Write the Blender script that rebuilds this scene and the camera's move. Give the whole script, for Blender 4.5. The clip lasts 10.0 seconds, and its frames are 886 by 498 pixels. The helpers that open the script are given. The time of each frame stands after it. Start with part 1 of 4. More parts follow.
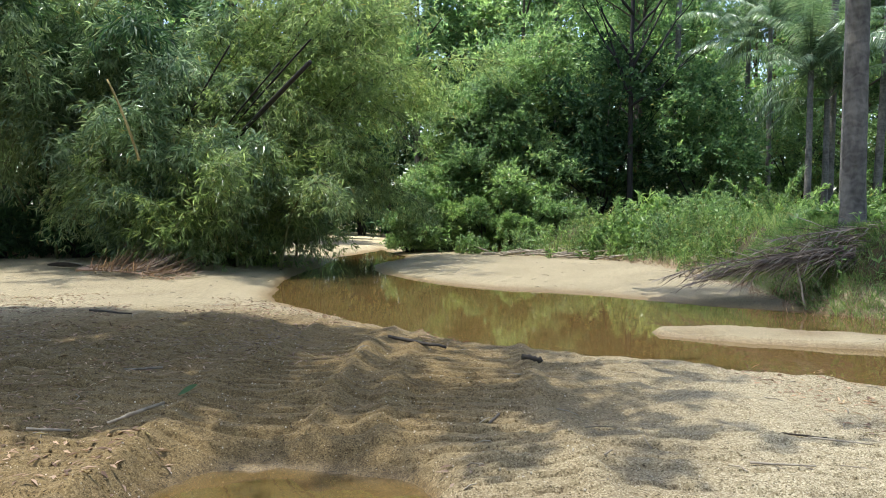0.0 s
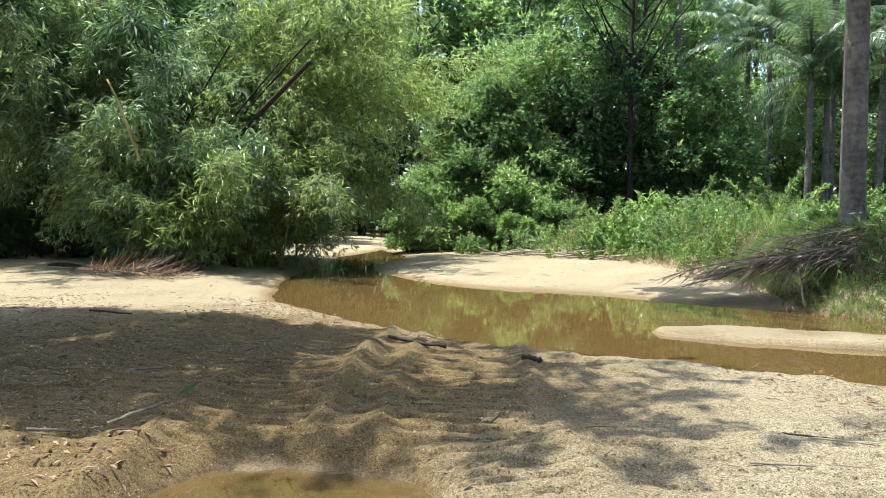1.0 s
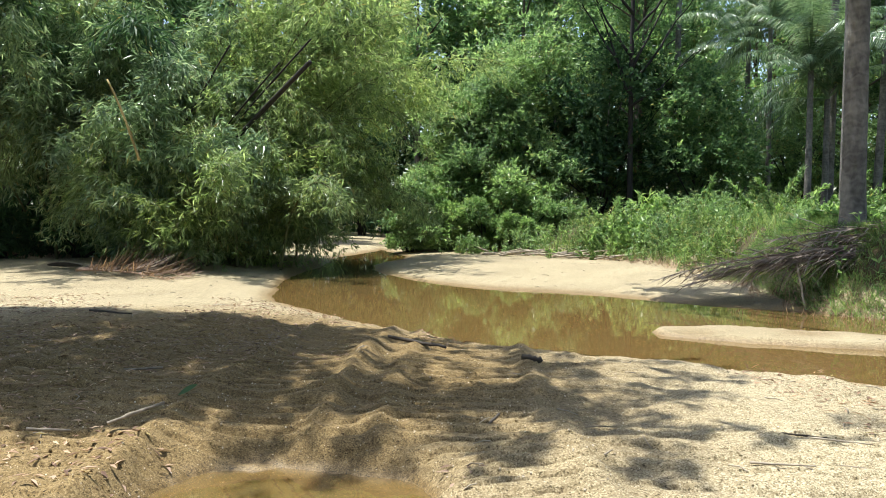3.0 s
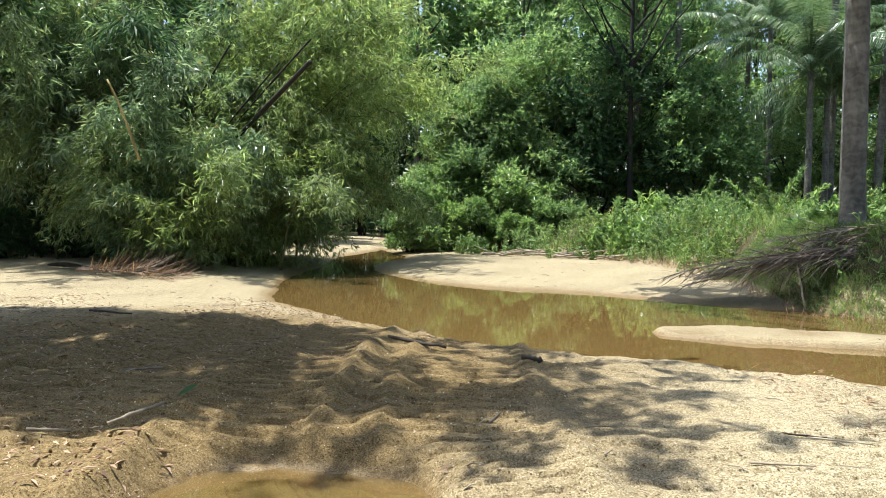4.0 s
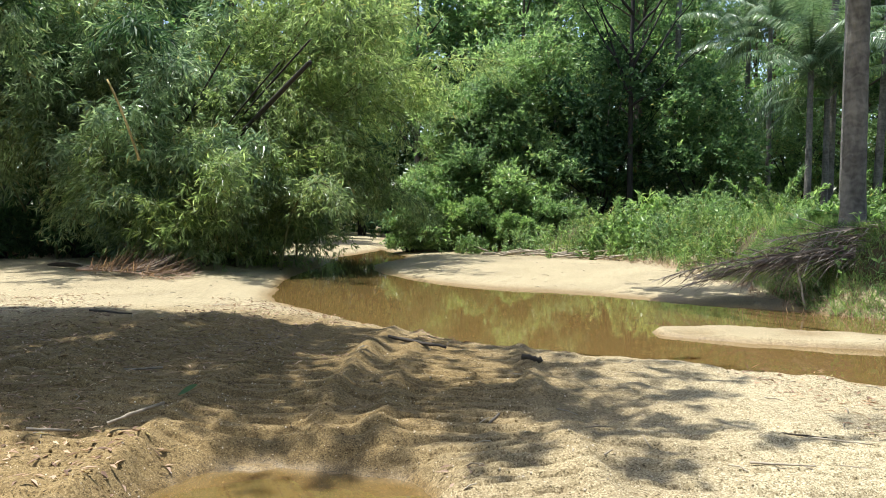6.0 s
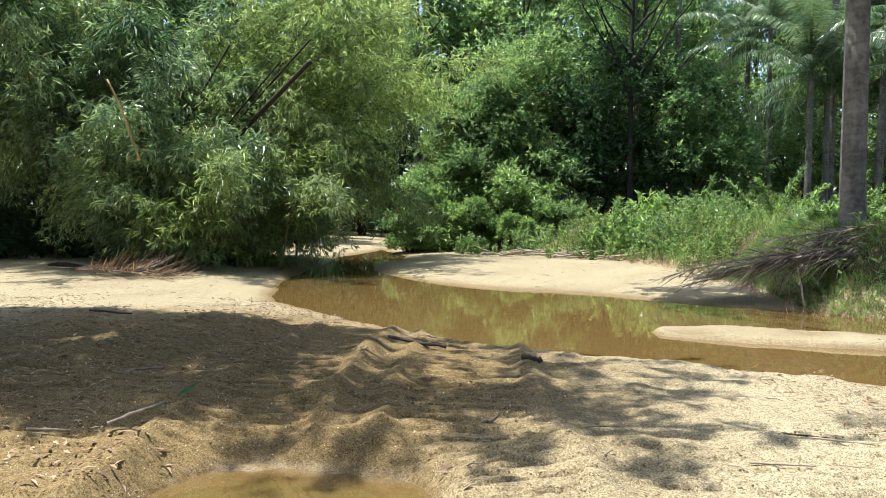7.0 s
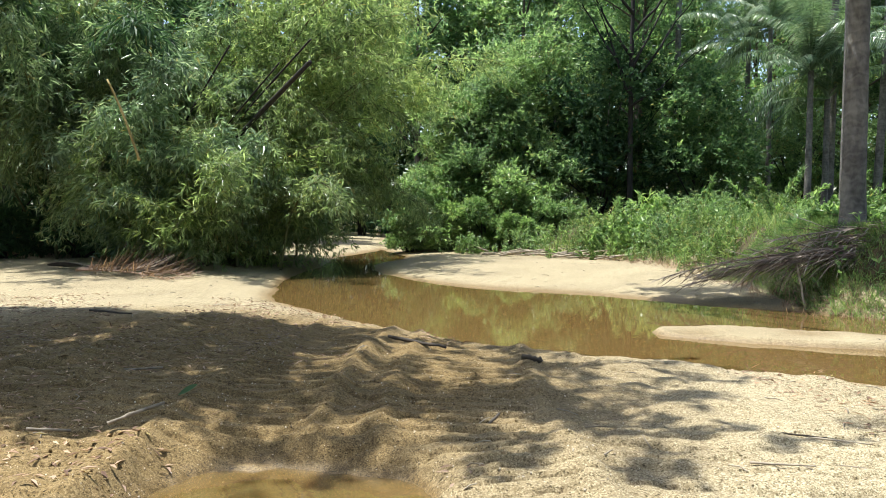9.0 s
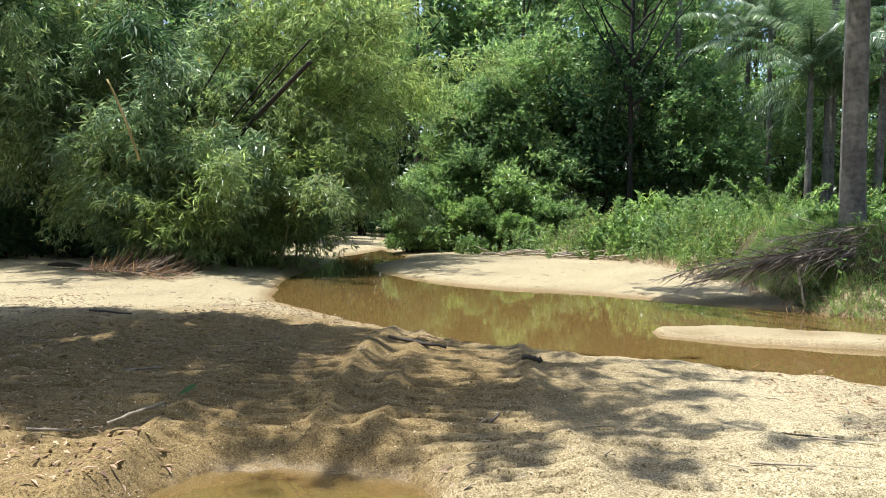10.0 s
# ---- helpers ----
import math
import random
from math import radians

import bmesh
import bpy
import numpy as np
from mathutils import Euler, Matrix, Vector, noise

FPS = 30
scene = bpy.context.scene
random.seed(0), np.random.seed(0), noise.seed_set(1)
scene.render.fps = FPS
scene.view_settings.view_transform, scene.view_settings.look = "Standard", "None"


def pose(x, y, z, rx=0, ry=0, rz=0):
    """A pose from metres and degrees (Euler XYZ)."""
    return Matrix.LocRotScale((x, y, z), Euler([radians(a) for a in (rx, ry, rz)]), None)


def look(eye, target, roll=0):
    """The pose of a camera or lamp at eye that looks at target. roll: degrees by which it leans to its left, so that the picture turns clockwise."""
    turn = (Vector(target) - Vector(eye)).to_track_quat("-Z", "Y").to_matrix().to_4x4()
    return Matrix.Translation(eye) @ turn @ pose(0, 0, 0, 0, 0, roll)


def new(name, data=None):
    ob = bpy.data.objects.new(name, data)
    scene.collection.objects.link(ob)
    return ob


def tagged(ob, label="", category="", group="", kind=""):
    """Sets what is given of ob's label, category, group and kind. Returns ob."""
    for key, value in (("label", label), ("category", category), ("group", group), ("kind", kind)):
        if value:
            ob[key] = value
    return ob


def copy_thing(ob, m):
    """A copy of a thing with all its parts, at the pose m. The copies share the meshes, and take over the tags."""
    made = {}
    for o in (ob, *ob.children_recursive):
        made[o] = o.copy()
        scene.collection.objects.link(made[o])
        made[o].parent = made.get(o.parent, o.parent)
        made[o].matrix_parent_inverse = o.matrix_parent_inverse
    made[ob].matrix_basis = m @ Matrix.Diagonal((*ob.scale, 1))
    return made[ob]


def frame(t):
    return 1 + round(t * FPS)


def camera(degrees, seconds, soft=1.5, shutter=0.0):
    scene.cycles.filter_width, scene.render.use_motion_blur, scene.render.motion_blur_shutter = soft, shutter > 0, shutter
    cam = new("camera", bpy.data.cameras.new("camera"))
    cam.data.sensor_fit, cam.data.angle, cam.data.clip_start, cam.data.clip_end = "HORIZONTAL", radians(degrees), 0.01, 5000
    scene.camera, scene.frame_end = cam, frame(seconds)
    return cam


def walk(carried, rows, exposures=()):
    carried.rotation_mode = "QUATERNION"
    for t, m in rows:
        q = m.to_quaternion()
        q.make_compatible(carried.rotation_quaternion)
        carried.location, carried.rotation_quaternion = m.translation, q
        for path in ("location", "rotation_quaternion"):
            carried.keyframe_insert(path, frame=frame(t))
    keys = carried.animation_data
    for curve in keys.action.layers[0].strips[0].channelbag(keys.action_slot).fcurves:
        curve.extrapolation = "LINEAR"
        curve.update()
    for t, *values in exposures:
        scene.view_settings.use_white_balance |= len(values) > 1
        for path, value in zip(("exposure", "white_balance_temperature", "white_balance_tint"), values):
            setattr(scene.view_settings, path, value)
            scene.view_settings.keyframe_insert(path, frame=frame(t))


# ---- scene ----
cam = camera(60, 10.0, soft=0.7)
walk(cam, [(0.0, pose(0, 0, 1.5, 87.51, 0, 0)), (10.0, pose(0, 0, 1.5, 87.51, 0, 0))],
     exposures=[(0.0, 1.46), (0.5, 1.34), (1.0, 1.18), (1.5, 1.02), (2.0, 0.92), (2.6, 0.89), (10.0, 0.89)])

# ---- daylight ----
SUN_ELEV, SUN_AZ = radians(73), radians(-78)
TO_SUN = np.array([math.sin(SUN_AZ) * math.cos(SUN_ELEV), math.cos(SUN_AZ) * math.cos(SUN_ELEV), math.sin(SUN_ELEV)])
world = bpy.data.worlds.new("sky")
scene.world = world
world.use_nodes = True
wn = world.node_tree.nodes
sky = wn.new("ShaderNodeTexSky")
sky.sky_type, sky.sun_disc = "NISHITA", False
sky.dust_density, sky.ozone_density = 1.5, 1.0
sky.sun_elevation, sky.sun_rotation = SUN_ELEV, SUN_AZ % (2 * math.pi)
world.node_tree.links.new(sky.outputs["Color"], wn["Background"].inputs["Color"])
wn["Background"].inputs["Strength"].default_value = 0.15
sun = new("sun", bpy.data.lights.new("sun", "SUN"))
sun.data.energy, sun.data.angle, sun.data.color = 5.0, radians(0.55), (0.98, 0.985, 0.93)
sun.matrix_world = look(tuple(TO_SUN * 60), (0, 0, 0))


# ---- numbers and shapes ----
def hash2(i, j, seed):
    n = (i.astype(np.int64) * 374761393 + j.astype(np.int64) * 668265263 + seed * 1442695041) & 0xFFFFFFFF
    n = ((n ^ (n >> 13)) * 1274126177) & 0xFFFFFFFF
    return ((n ^ (n >> 16)) & 0xFFFF) / 65535.0


def vnoise(x, y, scale, seed=0):
    """Smooth noise from -1 to 1, with bumps of about that many metres."""
    x, y = np.asarray(x, float) / scale, np.asarray(y, float) / scale
    i, j = np.floor(x), np.floor(y)
    u, v = x - i, y - j
    u, v = u * u * (3 - 2 * u), v * v * (3 - 2 * v)
    a = hash2(i, j, seed) * (1 - u) + hash2(i + 1, j, seed) * u
    b = hash2(i, j + 1, seed) * (1 - u) + hash2(i + 1, j + 1, seed) * u
    return (a * (1 - v) + b * v) * 2 - 1


def smooth(e0, e1, x):
    t = np.clip((x - e0) / (e1 - e0), 0, 1)
    return t * t * (3 - 2 * t)


def unit(v):
    return v / np.maximum(np.linalg.norm(v, axis=-1, keepdims=True), 1e-9)


class Geo:
    """Collects vertices and four-cornered faces for one mesh."""

    def __init__(self):
        self.v, self.q, self.n = [], [], 0

    def add(self, v, q):
        v, q = np.asarray(v, float).reshape(-1, 3), np.asarray(q, int).reshape(-1, 4)
        self.v.append(v)
        self.q.append(q + self.n)
        self.n += len(v)


def mesh_of(name, geo, mat, rounded=True):
    v, q = np.concatenate(geo.v), np.concatenate(geo.q)
    me = bpy.data.meshes.new(name)
    me.vertices.add(len(v))
    me.vertices.foreach_set("co", v.ravel())
    me.loops.add(q.size)
    me.loops.foreach_set("vertex_index", q.ravel())
    me.polygons.add(len(q))
    me.polygons.foreach_set("loop_start", np.arange(len(q)) * 4)
    me.update(calc_edges=True)
    me.polygons.foreach_set("use_smooth", np.full(len(q), rounded))
    me.materials.append(mat)
    return me


def part(name, geo, mat, parent=None, label="", rounded=True):
    ob = new(name, mesh_of(name, geo, mat, rounded))
    ob.parent = parent
    return tagged(ob, label)


def tube(geo, pts, radii, sides=7, rough=0.0, rng=None):
    """A round stem along pts, closed at its ends."""
    pts = np.asarray(pts, float)
    radii = np.broadcast_to(np.asarray(radii, float), len(pts))
    t = unit(np.gradient(pts, axis=0))
    pts = np.concatenate([pts[:1], pts, pts[-1:]])
    radii = np.concatenate([[radii[0] * 0.05], radii, [radii[-1] * 0.05]])
    t = np.concatenate([t[:1], t, t[-1:]])
    ref = np.array([1.0, 0, 0]) if abs(t[:, 2]).mean() > 0.6 else np.array([0, 0, 1.0])
    a = unit(np.cross(t, ref))
    b = np.cross(t, a)
    ang = np.arange(sides) / sides * 2 * math.pi
    ring = a[:, None] * np.cos(ang)[None, :, None] + b[:, None] * np.sin(ang)[None, :, None]
    r = np.repeat(radii[:, None], sides, 1)
    if rough and rng is not None:
        r = r * (1 + rng.normal(0, rough, r.shape))
    v = pts[:, None] + ring * r[:, :, None]
    i, j = np.meshgrid(np.arange(len(pts) - 1), np.arange(sides), indexing="ij")
    k = (j + 1) % sides
    geo.add(v, np.stack([i * sides + j, i * sides + k, (i + 1) * sides + k, (i + 1) * sides + j], -1))


def fans(geo, rng, p, d, k, length, width, spread=0.5, droop=0.2, flat=0.6):
    """k leaves from each point p, round about the direction d; each leaf is a folded blade that hangs at its tip."""
    n = len(p) * k
    p = np.repeat(p, k, 0) + rng.normal(0, length * 0.12, (n, 3))
    d = np.repeat(unit(d), k, 0) + rng.normal(0, spread, (n, 3))
    d[:, 2] -= droop
    d = unit(d)
    ln = length * rng.uniform(0.55, 1.2, (n, 1))
    w = width * rng.uniform(0.7, 1.2, (n, 1)) * 0.5
    up = rng.normal(0, flat, (n, 3)) + [0, 0, 1]
    s = unit(np.cross(d, up))
    nn = np.cross(s, d)
    mid = p + d * ln * 0.42
    tip = p + d * ln - nn * ln * 0.12
    v = np.stack([p, mid + s * w + nn * w * 0.25, tip, mid - s * w + nn * w * 0.25], 1)
    geo.add(v, np.arange(n * 4))


def arc(base, heading, lean, bend, length, n=14):
    """A stem that starts leaning by lean degrees towards heading and bends over by bend degrees more."""
    h = np.array([math.sin(radians(heading)), math.cos(radians(heading)), 0])
    a = np.radians(lean + bend * np.linspace(0, 1, n) ** 1.4)
    step = (np.sin(a)[:, None] * h + np.cos(a)[:, None] * [0, 0, 1]) * length / (n - 1)
    return np.asarray(base, float) + np.concatenate([[[0, 0, 0]], np.cumsum(step[:-1], 0)])


def along(pts, t):
    """Places and directions at the fractions t of a polyline."""
    f = np.clip(t, 0, 0.9999) * (len(pts) - 1)
    i = f.astype(int)
    return pts[i] + (pts[i + 1] - pts[i]) * (f - i)[:, None], unit(pts[i + 1] - pts[i])


# ---- the lie of the land: the water stands at height 0 ----
# stations along the stream: x, y, half width
STREAM = np.array([(-5.0, 66, 0.3), (-3.8, 48, -0.3), (-2.9, 36, -0.3), (-2.5, 31, 0.5), (-2.6, 27.5, 1.2), (-2.85, 23, 0.75), (-2.5, 19, 1.3),
                   (-1.3, 15.0, 2.15), (0.9, 12.5, 2.75), (2.5, 10.7, 2.75), (4.1, 9.7, 2.75), (5.6, 8.8, 2.7), (9.0, 6.4, 2.8),
                   (14.0, 2.0, 3.0), (20.0, -8.0, 3.0)])
# foot of the overgrown bank, east and north of the stream
BANK = np.array([(-3.5, 62), (-1.8, 44), (-1.2, 32), (2.3, 28), (4.7, 23), (5.6, 19), (5.75, 15), (5.65, 12.4), (6.0, 11.2), (8.4, 9.3), (16, 4), (24, -8)])
# foot of the bamboo bank, west of the stream
WEST = np.array([(-11.0, 66), (-9.5, 50), (-8.0, 34), (-6.6, 28), (-6.0, 24.2), (-9.0, 23.0), (-14, 22.2), (-22, 18), (-30, 8)])


def fine(line, n=6):
    """A smooth curve through the stations (Catmull-Rom)."""
    p = np.concatenate([2 * line[:1] - line[1:2], line, 2 * line[-1:] - line[-2:-1]])
    out = []
    for a, b, c, d in zip(p[:-3], p[1:-2], p[2:-1], p[3:]):
        t = np.linspace(0, 1, n, endpoint=False)[:, None]
        out.append(0.5 * (2 * b + (c - a) * t + (2 * a - 5 * b + 4 * c - d) * t ** 2 + (3 * b - a - 3 * c + d) * t ** 3))
    return np.concatenate(out + [line[-1:]])


def nearest(x, y, line):
    """For each place: the distance to the line, how far along, and on which side (positive: to the right of its course)."""
    best = np.full(x.shape, 1e9)
    val = np.zeros(x.shape)
    side = np.zeros(x.shape)
    for i in range(len(line) - 1):
        a, b = line[i], line[i + 1]
        ex, ey = b[0] - a[0], b[1] - a[1]
        t = np.clip(((x - a[0]) * ex + (y - a[1]) * ey) / (ex * ex + ey * ey), 0, 1)
        dx, dy = x - a[0] - t * ex, y - a[1] - t * ey
        d = dx * dx + dy * dy
        m = d < best
        best = np.where(m, d, best)
        w = (a[2] + (b[2] - a[2]) * t) if len(a) > 2 else 0 * t
        val = np.where(m, w, val)
        side = np.where(m, np.sign(ex * dy - ey * dx), side)
    return np.sqrt(best), val, side


STREAM_F, BANK_F, WEST_F = fine(STREAM), fine(BANK), fine(WEST)


def lobe(x, y, cx, cy, rx, ry, turn):
    c, s = math.cos(radians(turn)), math.sin(radians(turn))
    u, v = (x - cx) * c + (y - cy) * s, -(x - cx) * s + (y - cy) * c
    return np.exp(-((u / rx) ** 2 + (v / ry) ** 2) ** 1.5)


def tread(phase):
    """The profile of pressed lugs: a steep step, a flat top and a groove, from 0 to 1."""
    f = phase - np.floor(phase)
    return smooth(0.0, 0.12, f) * smooth(1.0, 0.7, f)


def rut(x, y, xs, half, pitch, depth):
    """A tyre's track that runs along y: a trough with slanting lugs and a raised rim. xs: where it runs."""
    u = (x - xs) / half
    inside = smooth(1.12, 0.9, abs(u))
    lug = tread((y + 0.22 * half * (1 - abs(u)) + 0.03 * vnoise(x, y, 0.35, 33)) / pitch) - 0.5
    rim = np.exp(-((abs(u) - 1.25) / 0.22) ** 2)
    keep = smooth(-1.0, -0.5, vnoise(x * 0.7, y, 0.9, 31))
    return -depth * inside * 0.35 + keep * lug * depth * inside + rim * depth * 1.3 * (0.4 + 0.6 * keep)


def height(x, y):
    x, y = np.asarray(x, float), np.asarray(y, float)
    d, w, _ = nearest(x, y, STREAM_F)
    shore = d - w + 0.10 * vnoise(x, y, 1.1, 3) + 0.05 * vnoise(x, y, 0.4, 4)
    z = np.where(shore > 0, 0.16 * (1 - np.exp(-np.maximum(shore, 0) / 0.9)), -0.24 * (1 - np.exp(np.minimum(shore, 0) / 0.8)))
    # sand bars and spits
    bar = 0.42 * (lobe(x, y, 4.2, 9.33, 1.6, 0.66, -20) + 0.8 * lobe(x, y, 3.4, 9.7, 0.6, 0.36, 0) + lobe(x, y, 5.2, 8.95, 0.7, 0.45, -20))
    z += np.minimum(bar + 0.03 * vnoise(x, y, 0.3, 22), 0.275 + 0.03 * vnoise(x, y, 0.45, 21)) * (bar > 0.02)
    z += 0.12 * lobe(x, y, 2.5, 20.0, 3.2, 3.0, -40) + 0.07 * lobe(x, y, -9.0, 16.0, 6.5, 3.2, 5) + 0.16 * lobe(x, y, -10.5, 20.5, 5.5, 2.6, -4)
    # rough sand, wheel ruts
    worn = np.exp(-((x + 1.24) / 0.3) ** 2) + np.exp(-((x - 0.22) / 0.3) ** 2)
    near = (1 - 0.6 * worn) * smooth(13, 8.5, y) * smooth(-0.05, 0.25, shore) + 0.3 * smooth(0.0, 0.5, shore)
    z += near * (0.022 * vnoise(x, y, 0.55, 7) + 0.013 * vnoise(x * 0.8, y * 1.4, 0.2, 8) + 0.009 * vnoise(x, y, 0.1, 9) + 0.007 * vnoise(x, y, 0.05, 10))
    keep = smooth(0.0, 0.3, shore) * smooth(13, 9, y)
    z += keep * rut(x, y, -1.28 + 0.05 * (y - 5) + 0.04 * np.sin(y * 0.6), 0.38, 0.2, 0.042)
    z += keep * rut(x, y, 0.24 + 0.08 * np.sin(y * 0.7 + 1), 0.44, 0.19, 0.038)
    wave = tread((y + 0.10 * vnoise(x, y, 0.8, 35) + 0.035 * vnoise(x, y, 0.2, 36) + 0.12 * (x - 0.3)) / 0.21)
    z += keep * 0.033 * wave * smooth(-0.9, -0.3, vnoise(x, y, 1.3, 37)) * smooth(4.5, 2.5, abs(x + 0.3))
    z += keep * rut(x, y, -3.1 + (y - 7) * 0.22, 0.34, 0.2, 0.04) + keep * rut(x, y, -4.3 + (y - 7) * 0.22, 0.34, 0.2, 0.04)
    z += keep * 0.06 * lobe(x, y, -0.72, 7.2, 0.16, 0.8, -4) + keep * 0.07 * lobe(x, y, -0.92, 5.65, 0.28, 0.22, 0)
    # hollows that hold water
    for cx, cy, rx, ry, turn in ((-1.0, 3.95, 0.62, 0.6, 0), (-0.45, 3.95, 0.42, 0.42, 0), (-3.35, 5.77, 0.55, 0.13, 8), (-3.85, 6.72, 0.5, 0.14, 14)):
        m = np.clip(1.7 * lobe(x, y, cx, cy, rx, ry, turn) + (0.22 * vnoise(x, y, 0.22, 23) + 0.1 * vnoise(x, y, 0.08, 24)) * lobe(x, y, cx, cy, rx * 1.3, ry * 1.3, turn), 0, 1)
        z = z * (1 - m) - 0.045 * m
    # the banks
    db, _, sb = nearest(x, y, BANK_F)
    db = np.where(sb > 0, db, -db) + 0.25 * vnoise(x, y, 1.6, 11)
    steep = smooth(20, 14, y)
    top = 1.0 + 0.12 * steep + 0.012 * np.clip(db, 0, 30)
    z += smooth(0.0, 2.6 - 1.3 * steep, db) * top + 0.06 * smooth(0, 1, db) * vnoise(x, y, 0.9, 12)
    dw, _, sw = nearest(x, y, WEST_F)
    dw = np.where(sw < 0, dw, -dw) + 0.3 * vnoise(x, y, 1.5, 13)
    z += smooth(0.0, 2.2, dw) * 0.75 + 0.05 * smooth(0, 1, dw) * vnoise(x, y, 0.8, 14)
    return z


def gz(x, y):
    return float(height(np.array([x]), np.array([y]))[0])


def hgt(pts):
    return height(pts[:, 0], pts[:, 1])


# ---- materials ----
def material(name):
    m = bpy.data.materials.new(name)
    m.use_nodes = True
    n, l = m.node_tree.nodes, m.node_tree.links
    return m, n, l, n["Principled BSDF"], n["Material Output"]


def put(n, l, kind, sockets=(), operation="", data_type="", blend_type="", bands_direction=""):
    """A node with its settings; sockets: (input, value or output)."""
    k = n.new(kind)
    if operation:
        k.operation = operation
    if data_type:
        k.data_type = data_type
    if blend_type:
        k.blend_type = blend_type
    if bands_direction:
        k.bands_direction = bands_direction
    for s, v in sockets:
        if isinstance(v, bpy.types.NodeSocket):
            l.new(v, k.inputs[s])
        else:
            k.inputs[s].default_value = v
    return k


def ramp(n, l, fac, stops):
    r = put(n, l, "ShaderNodeValToRGB", [("Fac", fac)])
    e = r.color_ramp.elements
    while len(e) < len(stops):
        e.new(0.5)
    for i, (p, c) in enumerate(stops):
        e[i].position, e[i].color = p, (*c, 1)
    return r.outputs["Color"]


def mix(n, l, fac, a, b, blend="MIX"):
    m = put(n, l, "ShaderNodeMix", data_type="RGBA", blend_type=blend)
    for s, v in ((0, fac), (6, a), (7, b)):
        if isinstance(v, bpy.types.NodeSocket):
            l.new(v, m.inputs[s])
        else:
            m.inputs[s].default_value = v if s == 0 else (*v, 1)
    return m.outputs[2]


def leaf_material(name, dark, mid, light, through_=0.35, rough=0.42, dead=0.03, gloss=0.5):
    """Leaves: colour differs from leaf to leaf and, more slowly, from spray to spray; light shines through."""
    m, n, l, b, out = material(name)
    pos = n.new("ShaderNodeNewGeometry")
    col = ramp(n, l, pos.outputs["Random Per Island"], [(0.0, dark), (0.45, mid), (0.98 - dead, light), (1.0, (0.26, 0.23, 0.08))])
    big = put(n, l, "ShaderNodeTexNoise", [("Vector", pos.outputs["Position"]), ("Scale", 0.55), ("Detail", 3.0)])
    tone = ramp(n, l, big.outputs["Fac"], [(0.3, (0.66, 0.72, 0.88)), (0.7, (1.34, 1.26, 1.22))])
    col = mix(n, l, 1.0, col, tone, "MULTIPLY")
    l.new(col, b.inputs["Base Color"])
    b.inputs["Roughness"].default_value = rough
    b.inputs["Specular IOR Level"].default_value = gloss
    tr = put(n, l, "ShaderNodeBsdfTranslucent", [("Color", mix(n, l, 1.0, col, (1.6, 1.6, 1.15), "MULTIPLY"))])
    ms = put(n, l, "ShaderNodeMixShader", [(0, through_), (1, b.outputs[0]), (2, tr.outputs[0])])
    l.new(ms.outputs[0], out.inputs["Surface"])
    return m


def bark_material(name, dark, light, scale=6.0, stretch=(1, 1, 0.25), bump=0.4, rings=0.0):
    m, n, l, b, out = material(name)
    tc = n.new("ShaderNodeTexCoord")
    mp = put(n, l, "ShaderNodeMapping", [("Vector", tc.outputs["Object"]), ("Scale", stretch)])
    a = put(n, l, "ShaderNodeTexNoise", [("Vector", mp.outputs[0]), ("Scale", scale), ("Detail", 6.0)])
    c = put(n, l, "ShaderNodeTexNoise", [("Vector", tc.outputs["Object"]), ("Scale", scale * 0.12), ("Detail", 3.0)])
    f = put(n, l, "ShaderNodeMath", [(0, a.outputs["Fac"]), (1, c.outputs["Fac"])], operation="MULTIPLY")
    f = put(n, l, "ShaderNodeMath", [(0, f.outputs[0]), (1, 2.0)], operation="MULTIPLY")
    col = ramp(n, l, f.outputs[0], [(0.25, dark), (0.75, light)])
    if rings:
        wv = put(n, l, "ShaderNodeTexWave", [("Vector", tc.outputs["Object"]), ("Scale", rings), ("Distortion", 9.0), ("Detail", 3.0), ("Detail Scale", 2.5)], bands_direction="Z")
        col = mix(n, l, 0.22, col, mix(n, l, wv.outputs["Fac"], dark, light), "MIX")
    l.new(col, b.inputs["Base Color"])
    b.inputs["Roughness"].default_value = 0.85
    bp = put(n, l, "ShaderNodeBump", [("Height", a.outputs["Fac"]), ("Strength", bump), ("Distance", 0.03)])
    l.new(bp.outputs[0], b.inputs["Normal"])
    return m


